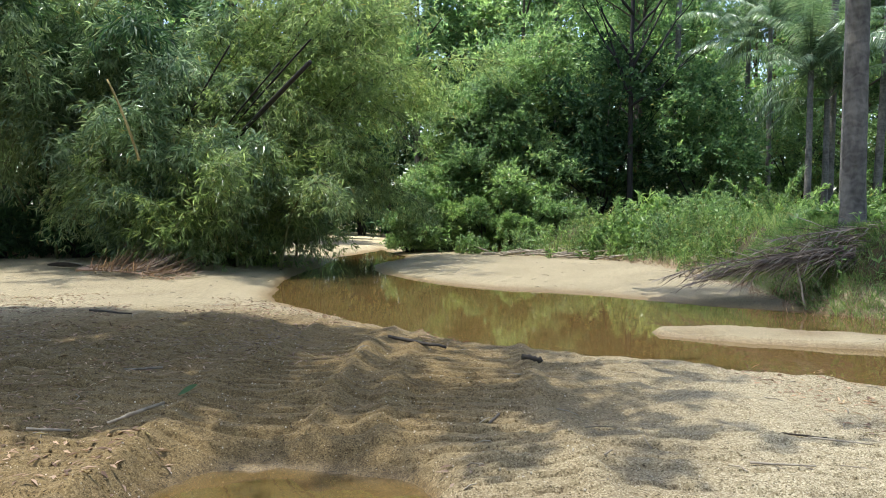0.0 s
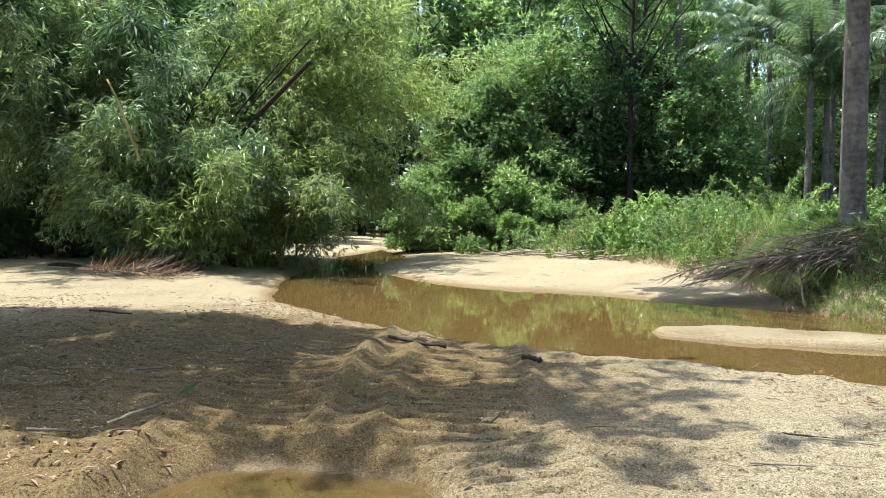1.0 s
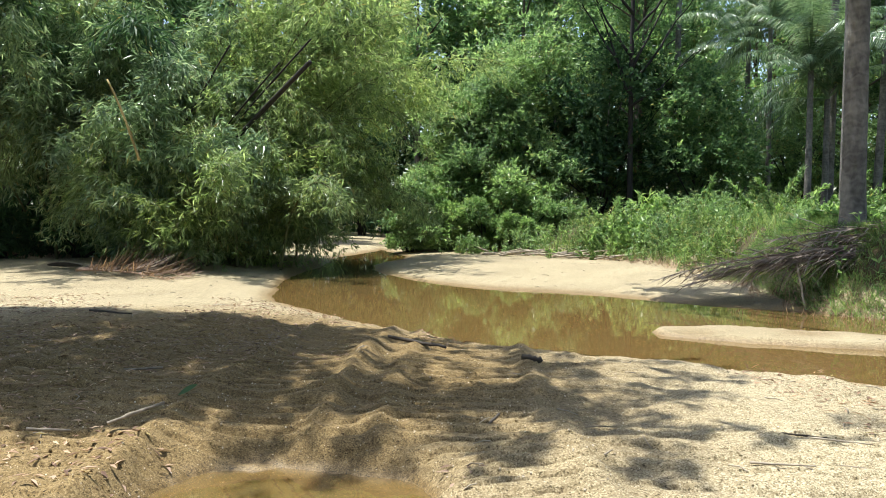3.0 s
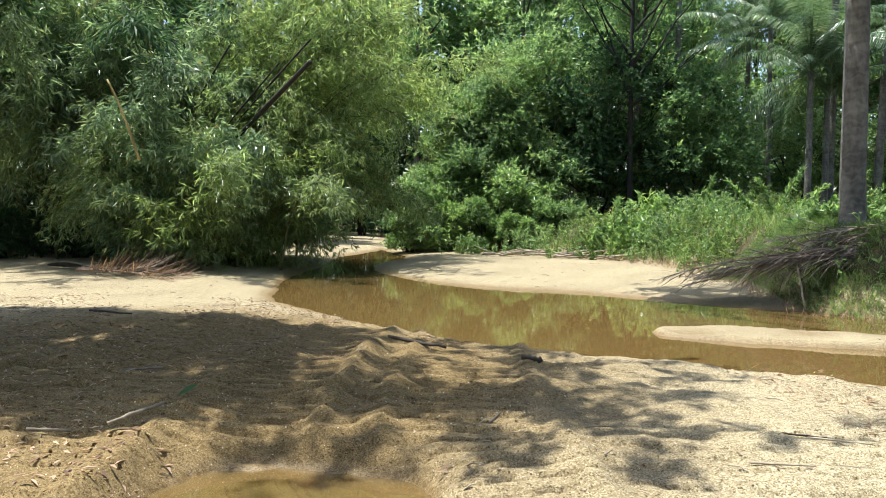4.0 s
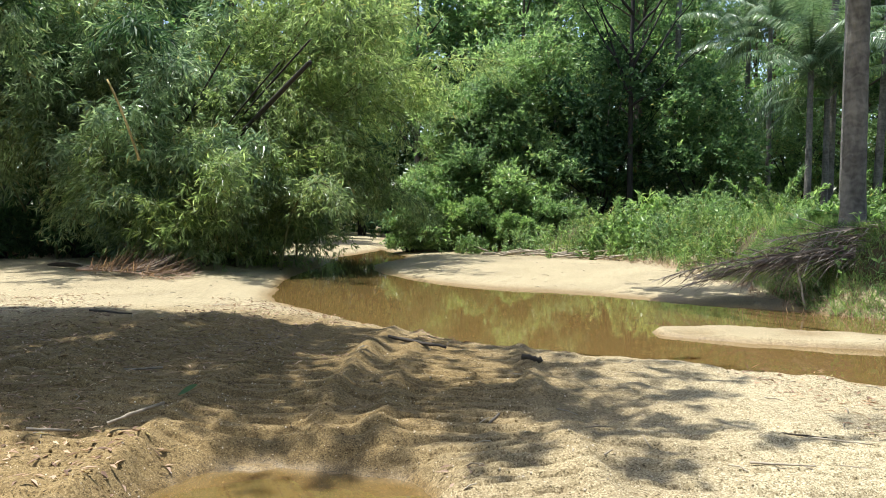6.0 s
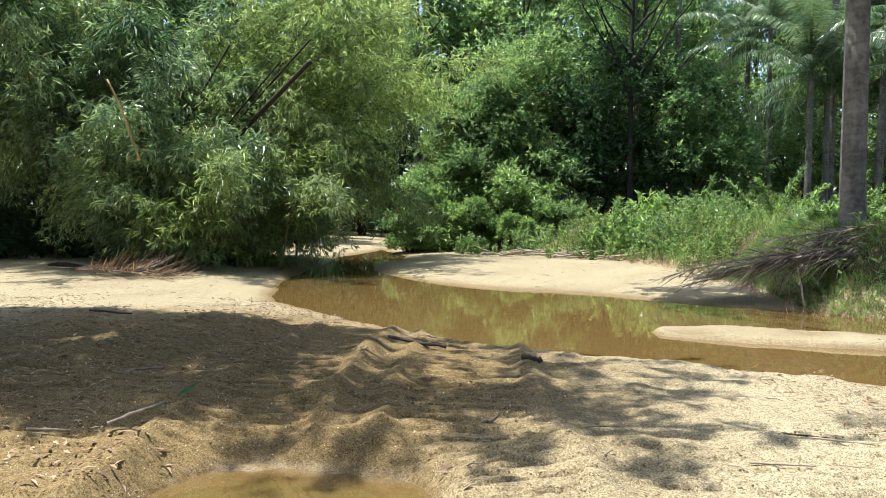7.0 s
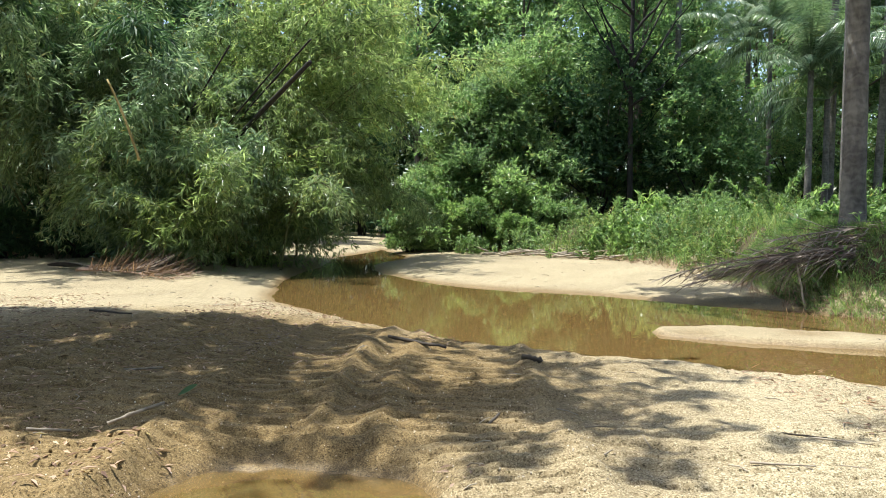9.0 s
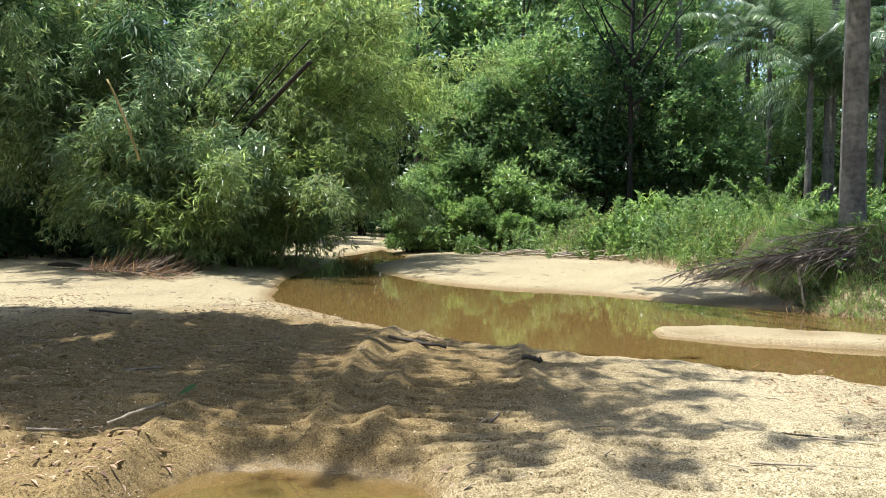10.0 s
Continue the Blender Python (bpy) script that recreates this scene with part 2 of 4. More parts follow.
def ground_material():
    """Coarse wet and dry sand in the stream bed, brown litter and soil on the banks."""
    m, n, l, b, out = material("sand_and_soil")
    g = n.new("ShaderNodeNewGeometry")
    pos = g.outputs["Position"]
    z = put(n, l, "ShaderNodeSeparateXYZ", [(0, pos)]).outputs["Z"]
    grain = put(n, l, "ShaderNodeTexVoronoi", [("Vector", pos), ("Scale", 150.0)])
    speck = put(n, l, "ShaderNodeTexNoise", [("Vector", pos), ("Scale", 34.0), ("Detail", 5.0), ("Roughness", 0.75)])
    lump = put(n, l, "ShaderNodeTexNoise", [("Vector", pos), ("Scale", 15.0), ("Detail", 6.0), ("Roughness", 0.7)])
    wide = put(n, l, "ShaderNodeTexNoise", [("Vector", pos), ("Scale", 0.7), ("Detail", 4.0)])
    tint = put(n, l, "ShaderNodeSeparateColor", [(0, grain.outputs["Color"])])
    dry = ramp(n, l, tint.outputs[0], [(0.0, (0.095, 0.08, 0.047)), (0.15, (0.25, 0.208, 0.132)), (0.6, (0.35, 0.296, 0.198)), (1.0, (0.535, 0.478, 0.355))])
    dry = mix(n, l, 1.0, dry, ramp(n, l, speck.outputs["Fac"], [(0.35, (0.5, 0.46, 0.41)), (0.48, (1.04, 1.03, 1.0))]), "MULTIPLY")
    dry = mix(n, l, 1.0, dry, ramp(n, l, wide.outputs["Fac"], [(0.3, (0.80, 0.78, 0.75)), (0.7, (1.0, 0.99, 0.96))]), "MULTIPLY")
    dry = mix(n, l, 1.0, dry, ramp(n, l, lump.outputs["Fac"], [(0.34, (0.8, 0.78, 0.74)), (0.56, (1.04, 1.04, 1.03))]), "MULTIPLY")
    # damp near the water line
    edge = put(n, l, "ShaderNodeMath", [(0, lump.outputs["Fac"]), (1, 0.05)], operation="MULTIPLY")
    zz = put(n, l, "ShaderNodeMath", [(0, z), (1, edge.outputs[0])], operation="SUBTRACT")
    wet = put(n, l, "ShaderNodeMapRange", [("Value", zz.outputs[0]), ("From Min", 0.05), ("From Max", -0.01), ("To Min", 0.0), ("To Max", 1.0)])
    damp = mix(n, l, 1.0, dry, (0.66, 0.55, 0.42), "MULTIPLY")
    col = mix(n, l, wet.outputs[0], dry, damp)
    # brown silt settled on the deeper bed
    deep = put(n, l, "ShaderNodeMapRange", [("Value", zz.outputs[0]), ("From Min", -0.06), ("From Max", -0.2), ("To Min", 0.0), ("To Max", 0.85)])
    col = mix(n, l, deep.outputs[0], col, (0.19, 0.125, 0.06))
    # damp, trodden ground round ruts and puddles; the tint also paints in warm shade
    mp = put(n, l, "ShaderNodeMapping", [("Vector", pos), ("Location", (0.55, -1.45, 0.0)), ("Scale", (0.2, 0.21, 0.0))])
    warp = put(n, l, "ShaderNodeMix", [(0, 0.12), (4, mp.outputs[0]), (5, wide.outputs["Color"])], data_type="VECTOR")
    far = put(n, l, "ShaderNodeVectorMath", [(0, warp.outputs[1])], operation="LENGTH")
    damp_shade = put(n, l, "ShaderNodeMapRange", [("Value", far.outputs["Value"]), ("From Min", 1.0), ("From Max", 0.6), ("To Min", 0.0), ("To Max", 0.9)])
    col = mix(n, l, damp_shade.outputs[0], col, mix(n, l, 1.0, dry, (0.54, 0.43, 0.27), "MULTIPLY"))
    # soil and dead leaves on the banks
    soil = ramp(n, l, speck.outputs["Fac"], [(0.3, (0.03, 0.025, 0.012)), (0.55, (0.09, 0.07, 0.035)), (0.75, (0.19, 0.15, 0.08))])
    bank = put(n, l, "ShaderNodeMath", [(0, lump.outputs["Fac"]), (1, 0.25)], operation="MULTIPLY")
    bank = put(n, l, "ShaderNodeMath", [(0, z), (1, bank.outputs[0])], operation="SUBTRACT")
    bank = put(n, l, "ShaderNodeMapRange", [("Value", bank.outputs[0]), ("From Min", 0.27), ("From Max", 0.4)])
    col = mix(n, l, bank.outputs[0], col, soil)
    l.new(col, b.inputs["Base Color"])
    rough = put(n, l, "ShaderNodeMapRange", [("Value", wet.outputs[0]), ("To Min", 0.95), ("To Max", 0.45)])
    l.new(rough.outputs[0], b.inputs["Roughness"])
    b.inputs["Specular IOR Level"].default_value = 0.3
    clod = put(n, l, "ShaderNodeTexNoise", [("Vector", pos), ("Scale", 24.0), ("Detail", 2.0), ("Roughness", 0.5)])
    b1 = put(n, l, "ShaderNodeBump", [("Height", clod.outputs["Fac"]), ("Strength", 0.5), ("Distance", 0.012)])
    b2 = put(n, l, "ShaderNodeBump", [("Height", grain.outputs["Distance"]), ("Strength", 0.7), ("Distance", 0.003), ("Normal", b1.outputs[0])])
    l.new(b2.outputs[0], b.inputs["Normal"])
    return m


def water_material():
    """Shallow, muddy brown water over sand, with a faint ripple."""
    m, n, l, b, out = material("muddy_water")
    n.remove(b)
    tc = n.new("ShaderNodeTexCoord")
    mp = put(n, l, "ShaderNodeMapping", [("Vector", tc.outputs["Object"]), ("Scale", (1.0, 1.6, 1.0))])
    r1 = put(n, l, "ShaderNodeTexNoise", [("Vector", mp.outputs[0]), ("Scale", 3.0), ("Detail", 3.0), ("Distortion", 0.6)])
    r2 = put(n, l, "ShaderNodeTexNoise", [("Vector", mp.outputs[0]), ("Scale", 16.0), ("Detail", 2.0)])
    h = put(n, l, "ShaderNodeMath", [(0, r2.outputs["Fac"]), (1, 0.12)], operation="MULTIPLY")
    h = put(n, l, "ShaderNodeMath", [(0, r1.outputs["Fac"]), (1, h.outputs[0])], operation="ADD")
    bp = put(n, l, "ShaderNodeBump", [("Height", h.outputs[0]), ("Strength", 0.03), ("Distance", 0.02)])
    fr = put(n, l, "ShaderNodeFresnel", [("IOR", 1.55), ("Normal", bp.outputs[0])])
    gl = put(n, l, "ShaderNodeBsdfGlossy", [("Color", (1, 1, 1, 1)), ("Roughness", 0.025), ("Normal", bp.outputs[0])])
    tr = put(n, l, "ShaderNodeBsdfTransparent", [("Color", (0.63, 0.45, 0.2, 1))])
    df = put(n, l, "ShaderNodeBsdfDiffuse", [("Color", (0.275, 0.19, 0.072, 1))])
    body = put(n, l, "ShaderNodeMixShader", [(0, 0.4), (1, tr.outputs[0]), (2, df.outputs[0])])
    top = put(n, l, "ShaderNodeMixShader", [(0, fr.outputs[0]), (1, body.outputs[0]), (2, gl.outputs[0])])
    l.new(top.outputs[0], out.inputs["Surface"])
    return m


M_GROUND, M_WATER = ground_material(), water_material()
M_BAMBOO = leaf_material("bamboo_leaf", (0.088, 0.135, 0.052), (0.155, 0.225, 0.09), (0.32, 0.405, 0.20), 0.56, 0.34, 0.05, 0.7)
M_BAMBOO_LIME = leaf_material("bamboo_leaf_yellow_green", (0.095, 0.15, 0.055), (0.175, 0.25, 0.095), (0.34, 0.425, 0.19), 0.64, 0.38, 0.04)
M_BAMBOO_FRONT = leaf_material("bamboo_leaf_blue_green", (0.085, 0.145, 0.07), (0.155, 0.24, 0.125), (0.35, 0.45, 0.29), 0.5, 0.28, 0.03, 0.8)
M_VINE = leaf_material("vine_leaf", (0.085, 0.155, 0.06), (0.155, 0.25, 0.10), (0.29, 0.41, 0.19), 0.55, 0.34, 0.04, 0.7)
# dark green leaves, with the shade of shaded places put into the colour
M_SHADED_DARKLEAF = leaf_material("shaded_dark_leaf", (0.025, 0.06, 0.025), (0.05, 0.105, 0.045), (0.09, 0.165, 0.07), 0.3, 0.55, 0.02, 0.2)
M_FAR = leaf_material("forest_leaf", (0.065, 0.14, 0.055), (0.125, 0.225, 0.09), (0.24, 0.36, 0.16), 0.48, 0.38)
M_PALM = leaf_material("palm_leaflet", (0.05, 0.10, 0.05), (0.125, 0.205, 0.11), (0.27, 0.35, 0.22), 0.42, 0.3, 0.05, 0.8)
M_GRASS = leaf_material("grass_blade", (0.07, 0.15, 0.04), (0.14, 0.23, 0.07), (0.27, 0.36, 0.13), 0.38, 0.45, 0.10)
M_WEED = leaf_material("weed_leaf", (0.08, 0.155, 0.05), (0.165, 0.275, 0.095), (0.30, 0.42, 0.17), 0.5, 0.4, 0.04, 0.6)
M_DEAD = leaf_material("dead_leaflet", (0.12, 0.07, 0.045), (0.26, 0.165, 0.105), (0.45, 0.32, 0.21), 0.1, 0.7)
M_DEADGREY = leaf_material("weathered_leaflet", (0.08, 0.06, 0.045), (0.18, 0.14, 0.11), (0.36, 0.29, 0.23), 0.08, 0.7)
M_PEBBLE = leaf_material("pebble", (0.16, 0.12, 0.07), (0.42, 0.34, 0.22), (0.62, 0.54, 0.40), 0.0, 0.85)
M_BARK = bark_material("bark", (0.035, 0.027, 0.02), (0.16, 0.13, 0.10))
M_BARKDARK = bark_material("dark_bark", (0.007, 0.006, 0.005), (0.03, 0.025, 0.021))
M_PALMBARK = bark_material("palm_bark", (0.055, 0.05, 0.046), (0.225, 0.21, 0.19), 9.0, (1, 1, 0.5), 0.8, 2.2)
M_CULM = bark_material("bamboo_culm", (0.05, 0.055, 0.02), (0.16, 0.17, 0.06), 5.0)
M_PALECULM = bark_material("dry_bamboo_culm", (0.22, 0.17, 0.06), (0.45, 0.36, 0.16), 8.0)
M_DRYWOOD = bark_material("bleached_wood", (0.15, 0.12, 0.085), (0.42, 0.36, 0.28), 14.0)
M_WETWOOD = bark_material("wet_dark_wood", (0.012, 0.010, 0.008), (0.06, 0.045, 0.03), 12.0)


# ---- ground and water ----
def steps(spans):
    """Grid lines: (from, to, first spacing, last spacing), one after the other."""
    out = []
    for a, b, s0, s1 in spans:
        x = a
        while x < b - 1e-6:
            out.append(x)
            x += s0 + (s1 - s0) * (x - a) / (b - a)
    return np.array(out + [spans[-1][1]])


def build_ground():
    right = steps([(0, 2.6, 0.028, 0.034), (2.6, 5.2, 0.04, 0.07), (5.2, 12, 0.06, 0.3), (12, 60, 0.5, 6), (60, 700, 20, 160)])
    xs = np.concatenate([-right[:0:-1], right])
    ys = np.concatenate([-steps([(0, 30, 0.4, 4), (30, 600, 20, 150)])[:0:-1], steps([(0, 3.4, 0.35, 0.05), (3.4, 6.6, 0.0135, 0.018), (6.6, 9.5, 0.022, 0.035), (9.5, 20, 0.07, 0.2), (20, 45, 0.25, 0.8), (45, 120, 1, 8), (120, 900, 20, 200)])])
    x, y = np.meshgrid(xs, ys)
    z = height(x.ravel(), y.ravel())
    i, j = np.meshgrid(np.arange(len(ys) - 1), np.arange(len(xs) - 1), indexing="ij")
    w = len(xs)
    g = Geo()
    g.add(np.stack([x.ravel(), y.ravel(), z], 1), np.stack([i * w + j, i * w + j + 1, (i + 1) * w + j + 1, (i + 1) * w + j], -1))
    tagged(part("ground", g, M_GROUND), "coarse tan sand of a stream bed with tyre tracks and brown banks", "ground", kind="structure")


def build_water():
    g = Geo()
    x, y = np.meshgrid(np.linspace(-8, 24, 33), np.linspace(-4, 50, 55))
    i, j = np.meshgrid(np.arange(54), np.arange(32), indexing="ij")
    g.add(np.stack([x.ravel(), y.ravel(), 0 * x.ravel()], 1), np.stack([i * 33 + j, i * 33 + j + 1, (i + 1) * 33 + j + 1, (i + 1) * 33 + j], -1))
    return tagged(part("water", g, M_WATER), "shallow muddy brown stream water reflecting green trees", "water", kind="structure")


build_ground()
WATER = build_water()
MOVING = []  # (object, its resting pose, sway in degrees, period, phase)


def sways(ob, amount, rng, period=4.0):
    MOVING.append((ob, ob.matrix_basis.copy(), amount, period * rng.uniform(0.8, 1.25), rng.uniform(0, 6.28)))


def thing(name, x, y, z, label, category, group="", kind=""):
    ob = new(name)
    ob.location = (x, y, z)
    return tagged(ob, label, category, group, kind)


# ---- bamboo ----
def leafy_culm(geo, stem, rng, pts, twigs, reach, length, width, start=0.25, hang=0.5, r0=0.04):
    """One arching culm: the stem, thin side twigs, and fans of narrow leaves on them."""
    tube(stem, pts, np.linspace(r0, r0 * 0.2, len(pts)), 6)
    t = start + (1 - start) * rng.random(twigs) ** 0.8
    p, d = along(pts, t)
    out = rng.normal(0, 1, (twigs, 3))
    out[:, 2] *= 0.45
    out = unit(out + d * 0.6)
    ln = reach * rng.uniform(0.25, 1.15, (twigs, 1)) * (1.1 - 0.3 * t[:, None])
    end = p + out * ln - np.array([0, 0, 1]) * hang * ln ** 1.5
    for k in range(0, twigs, 5):
        tube(stem, np.stack([p[k], p[k] + out[k] * ln[k] * 0.6, end[k]]), [0.008, 0.006, 0.003], 3)
    for f in (0.45, 0.75, 1.0):
        q = p + (end - p) * f + rng.normal(0, 0.09, p.shape)
        fans(geo, rng, q, unit(out + [0, 0, -hang]), 5, length, width, 0.75, 0.3, 0.8)


def bamboo(x, y, label, culms, seed, heading, fan, length=(8, 12), twigs=150, reach=0.9, leaf=(0.24, 0.034), mat=None,
           spread=0.9, lean=(6, 30), bend=(60, 120), hang=0.5, sway=0.6, start=0.25, low=0):
    """A clump: each spray is a bundle of leaves on one culm. heading and fan: where the culms lean, in degrees from +y to +x."""
    rng = np.random.default_rng(seed)
    z = gz(x, y)
    top = thing("bamboo_clump", x, y, z - 0.05, label, "bamboo", "bamboo clumps beside the stream")
    spots = rng.normal(0, spread, (culms, 2))
    feet = hgt(spots + [x, y])
    for k in range(culms):
        leaves, stem = Geo(), Geo()
        bx, by = spots[k]
        ln = rng.uniform(*length)
        h = heading + rng.uniform(-fan, fan)
        lo = k < low
        if lo:
            h = 155 + rng.uniform(-60, 45)
        pts = arc((bx, by, feet[k] - z), h, rng.uniform(*lean) + (14 if lo else 0), rng.uniform(*bend), ln * (0.62 if lo else 1))
        leafy_culm(leaves, stem, rng, pts, int(twigs * (0.7 if lo else 1)), reach, leaf[0], leaf[1], start, hang, rng.uniform(0.03, 0.05))
        c = part("culm", stem, M_CULM, top)
        s = part("leaf_spray", leaves, mat or M_BAMBOO, c, rounded=False)
        if sway and k % 2 == 0:
            sways(c, sway, rng)
    return top


CLUMP_A = bamboo(-7.1, 23.8, "large green bamboo clump arching over the stream with hanging leaves", 44, 11, 84, 52, (8.5, 11.5), 140, 1.25, (0.23, 0.038), M_BAMBOO_LIME, spread=0.9, bend=(55, 98), lean=(2, 20), low=7)
bamboo(-7.2, 25.0, "drooping bamboo with fine leaves hanging to the sand", 36, 12, 145, 55, (4.8, 7.6), 105, 1.15, (0.2, 0.034), spread=0.9, bend=(50, 110), lean=(14, 44), start=0.15, hang=0.6)
bamboo(-6.2, 21.0, "low leafy bamboo shoots at the sand's edge", 34, 17, 165, 80, (2.2, 4.6), 75, 0.85, (0.24, 0.042), M_BAMBOO_LIME, spread=0.75, bend=(30, 90), lean=(8, 48), start=0.05, hang=0.5, sway=0)
CLUMP_B = bamboo(-10.2, 22.8, "broad-leaved bamboo clump with glossy blue-green leaves", 30, 13, 160, 75, (5.5, 8.5), 95, 1.0, (0.31, 0.052), M_BAMBOO_FRONT, spread=1.0, bend=(35, 80), lean=(2, 18), start=0.38, low=0)
bamboo(-8.0, 20.7, "leafy young bamboo leaning out over the sand", 20, 18, 160, 60, (3.6, 6.0), 95, 0.95, (0.29, 0.05), M_BAMBOO_FRONT, spread=0.6, bend=(30, 85), lean=(8, 38), start=0.12, hang=0.55)
bamboo(-6.8, 25.4, "weeping bamboo whose fine leaves hang in a curtain", 40, 19, 178, 52, (7.5, 10.5), 120, 1.0, (0.2, 0.034), spread=0.9, bend=(138, 172), lean=(4, 16), start=0.25, hang=0.35)
bamboo(-5.7, 21.6, "short weeping bamboo trailing on the sand", 26, 20, 178, 62, (3.6, 5.6), 90, 0.8, (0.18, 0.03), spread=0.7, bend=(120, 165), lean=(6, 24), start=0.15, hang=0.35, sway=0)
# shade at the upper left is painted by this clump's darker leaves
bamboo(-14.5, 25.0, "tall bamboo clump with leaves coloured dark for shade", 20, 14, 140, 140, (10, 15), 85, 1.2, (0.42, 0.065), M_SHADED_DARKLEAF, spread=1.4, sway=0.3)
bamboo(-10.8, 28.5, "tall bamboo clump with dense foliage", 22, 15, 225, 75, (10, 14), 85, 1.3, (0.4, 0.06), spread=1.5, sway=0.3)
# darker leaves here too, standing in for shade
bamboo(-17.5, 21.0, "bamboo clump with spreading foliage coloured dark for shade", 12, 16, 120, 120, (8, 12), 80, 1.2, (0.4, 0.06), M_SHADED_DARKLEAF, spread=1.2, sway=0)


def bare_culm(clump, name, a, b, r, mat, seed, label="", sides=8):
    """A leafless stem of a clump, from a to b."""
    rng = np.random.default_rng(seed)
    t = np.linspace(0, 1, 12)[:, None]
    o = np.array(clump.location)
    pts = np.array(a) + (np.array(b) - np.array(a)) * t + np.array([0, 0, 0.1]) * np.sin(t * math.pi) - o
    g = Geo()
    tube(g, pts, r * np.linspace(1, 0.7, 12) * (1 + 0.12 * (np.arange(12) % 3 == 0)), sides, 0.08, rng)
    part(name, g, mat, clump, label)


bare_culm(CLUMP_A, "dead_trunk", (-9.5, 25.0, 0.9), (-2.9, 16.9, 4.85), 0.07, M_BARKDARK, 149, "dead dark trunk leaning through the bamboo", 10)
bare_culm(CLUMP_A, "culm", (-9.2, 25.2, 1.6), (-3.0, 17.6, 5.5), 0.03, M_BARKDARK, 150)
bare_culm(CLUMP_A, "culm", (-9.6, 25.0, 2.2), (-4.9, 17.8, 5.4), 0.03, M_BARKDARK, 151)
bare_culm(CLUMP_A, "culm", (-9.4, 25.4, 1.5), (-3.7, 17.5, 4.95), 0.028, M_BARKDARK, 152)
bare_culm(CLUMP_B, "broken_culm", (-6.05, 15.35, 2.6), (-6.66, 15.35, 4.2), 0.027, M_PALECULM, 148, "broken pale yellow culm")


# ---- shrubs and trees ----
def lobes_of(rng, n, size, squash=0.8):
    """Centres and radii of the clumps that make up a crown about size (x, y, z) metres across."""
    c = rng.normal(0, 1, (n, 3))
    c = unit(c) * rng.random((n, 1)) ** 0.45 * np.array(size) * 0.42
    return c, np.array(size).mean() * rng.uniform(0.13, 0.24, n)


def clumps(geo, rng, centres, radii, per, leaf, k=5, hang=0.25):
    """Tufts of leaves on the outside and, fewer, inside each clump."""
    for c, r in zip(centres, radii):
        o = unit(rng.normal(0, 1, (per, 3)))
        o[:, 2] = np.where(o[:, 2] < -0.3, -o[:, 2], o[:, 2])
        o *= 1 + 0.25 * np.sin(o[:, :1] * 7 + c[0] * 3) * np.sin(o[:, 2:] * 6 + c[1] * 2)
        p = c + o * r * rng.uniform(0.45, 1.08, (per, 1)) * [1, 1, 0.85]
        fans(geo, rng, p, o + [0, 0, 0.1], k, leaf[0], leaf[1], 0.6, hang, 0.7)


def shrub(x, y, size, label, seed, mat=None, leaf=(0.16, 0.06), n=16, per=150, category="shrub", name="shrub", lift=0.48):
    rng = np.random.default_rng(seed)
    z = gz(x, y)
    top = thing(name, x, y, z - 0.05, label, category, "shrubs on the bank")
    c, r = lobes_of(rng, n, size)
    c[:, 2] += size[2] * lift
    c[::3, 2] *= 0.45
    c[:, 2] = np.maximum(c[:, 2], r * 0.5)
    g, s = Geo(), Geo()
    clumps(g, rng, c, r, int(per * 0.85), leaf)
    for k in range(min(n, 10)):
        mid = c[k] * [0.35, 0.35, 0.5] + rng.normal(0, 0.1, 3)
        tube(s, np.stack([rng.normal(0, 0.12, 3) * [1, 1, 0], mid, c[k]]), [0.05, 0.035, 0.012], 5)
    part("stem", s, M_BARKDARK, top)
    part("crown", g, mat or M_VINE, top, rounded=False)
    return top


def tree(x, y, tall, spread, label, seed, mat=None, leaf=(0.22, 0.09), trunk=0.16, fork=0.45, limbs=9, per=110, bark=None, lean=0, k=5, lobe_r=(0.16, 0.26), name="tree"):
    """A tapered trunk, limbs that rise from it and a clump of leaves round each limb's outer half."""
    rng = np.random.default_rng(seed)
    z = gz(x, y)
    top = thing(name, x, y, z - 0.1, label, "tree", "forest trees")
    pts = arc((0, 0, 0), rng.uniform(0, 360), lean, rng.uniform(-4, 6), tall * 0.95, 12)
    pts[1:, :2] += np.cumsum(rng.normal(0, 0.02 * tall / 11, (11, 2)), 0)
    s, g = Geo(), Geo()
    tube(s, pts, np.linspace(trunk, trunk * 0.25, 12), 9, 0.05, rng)
    part("trunk", s, bark or M_BARK, top)
    tips = []
    for i in range(limbs):
        t = fork + (1 - fork) * (i + rng.random()) / limbs
        p, _ = along(pts, np.array([t]))
        ln = spread * rng.uniform(0.6, 1.1) * (1.25 - 0.7 * t)
        limb = arc(p[0], i * 137.5 + rng.uniform(-25, 25), rng.uniform(30, 60), rng.uniform(-10, 35), ln, 7)
        b = Geo()
        tube(b, limb, np.linspace(trunk * 0.4, 0.012, 7), 6)
        part("limb", b, bark or M_BARK, top)
        tips += [limb[-1], limb[4], limb[5] + rng.normal(0, 0.15 * spread, 3)]
    tips = np.array(tips + [pts[-1]])
    clumps(g, rng, tips, spread * rng.uniform(*lobe_r, len(tips)), per, leaf, k)
    part("crown", g, mat or M_FAR, top, rounded=False)
    return top


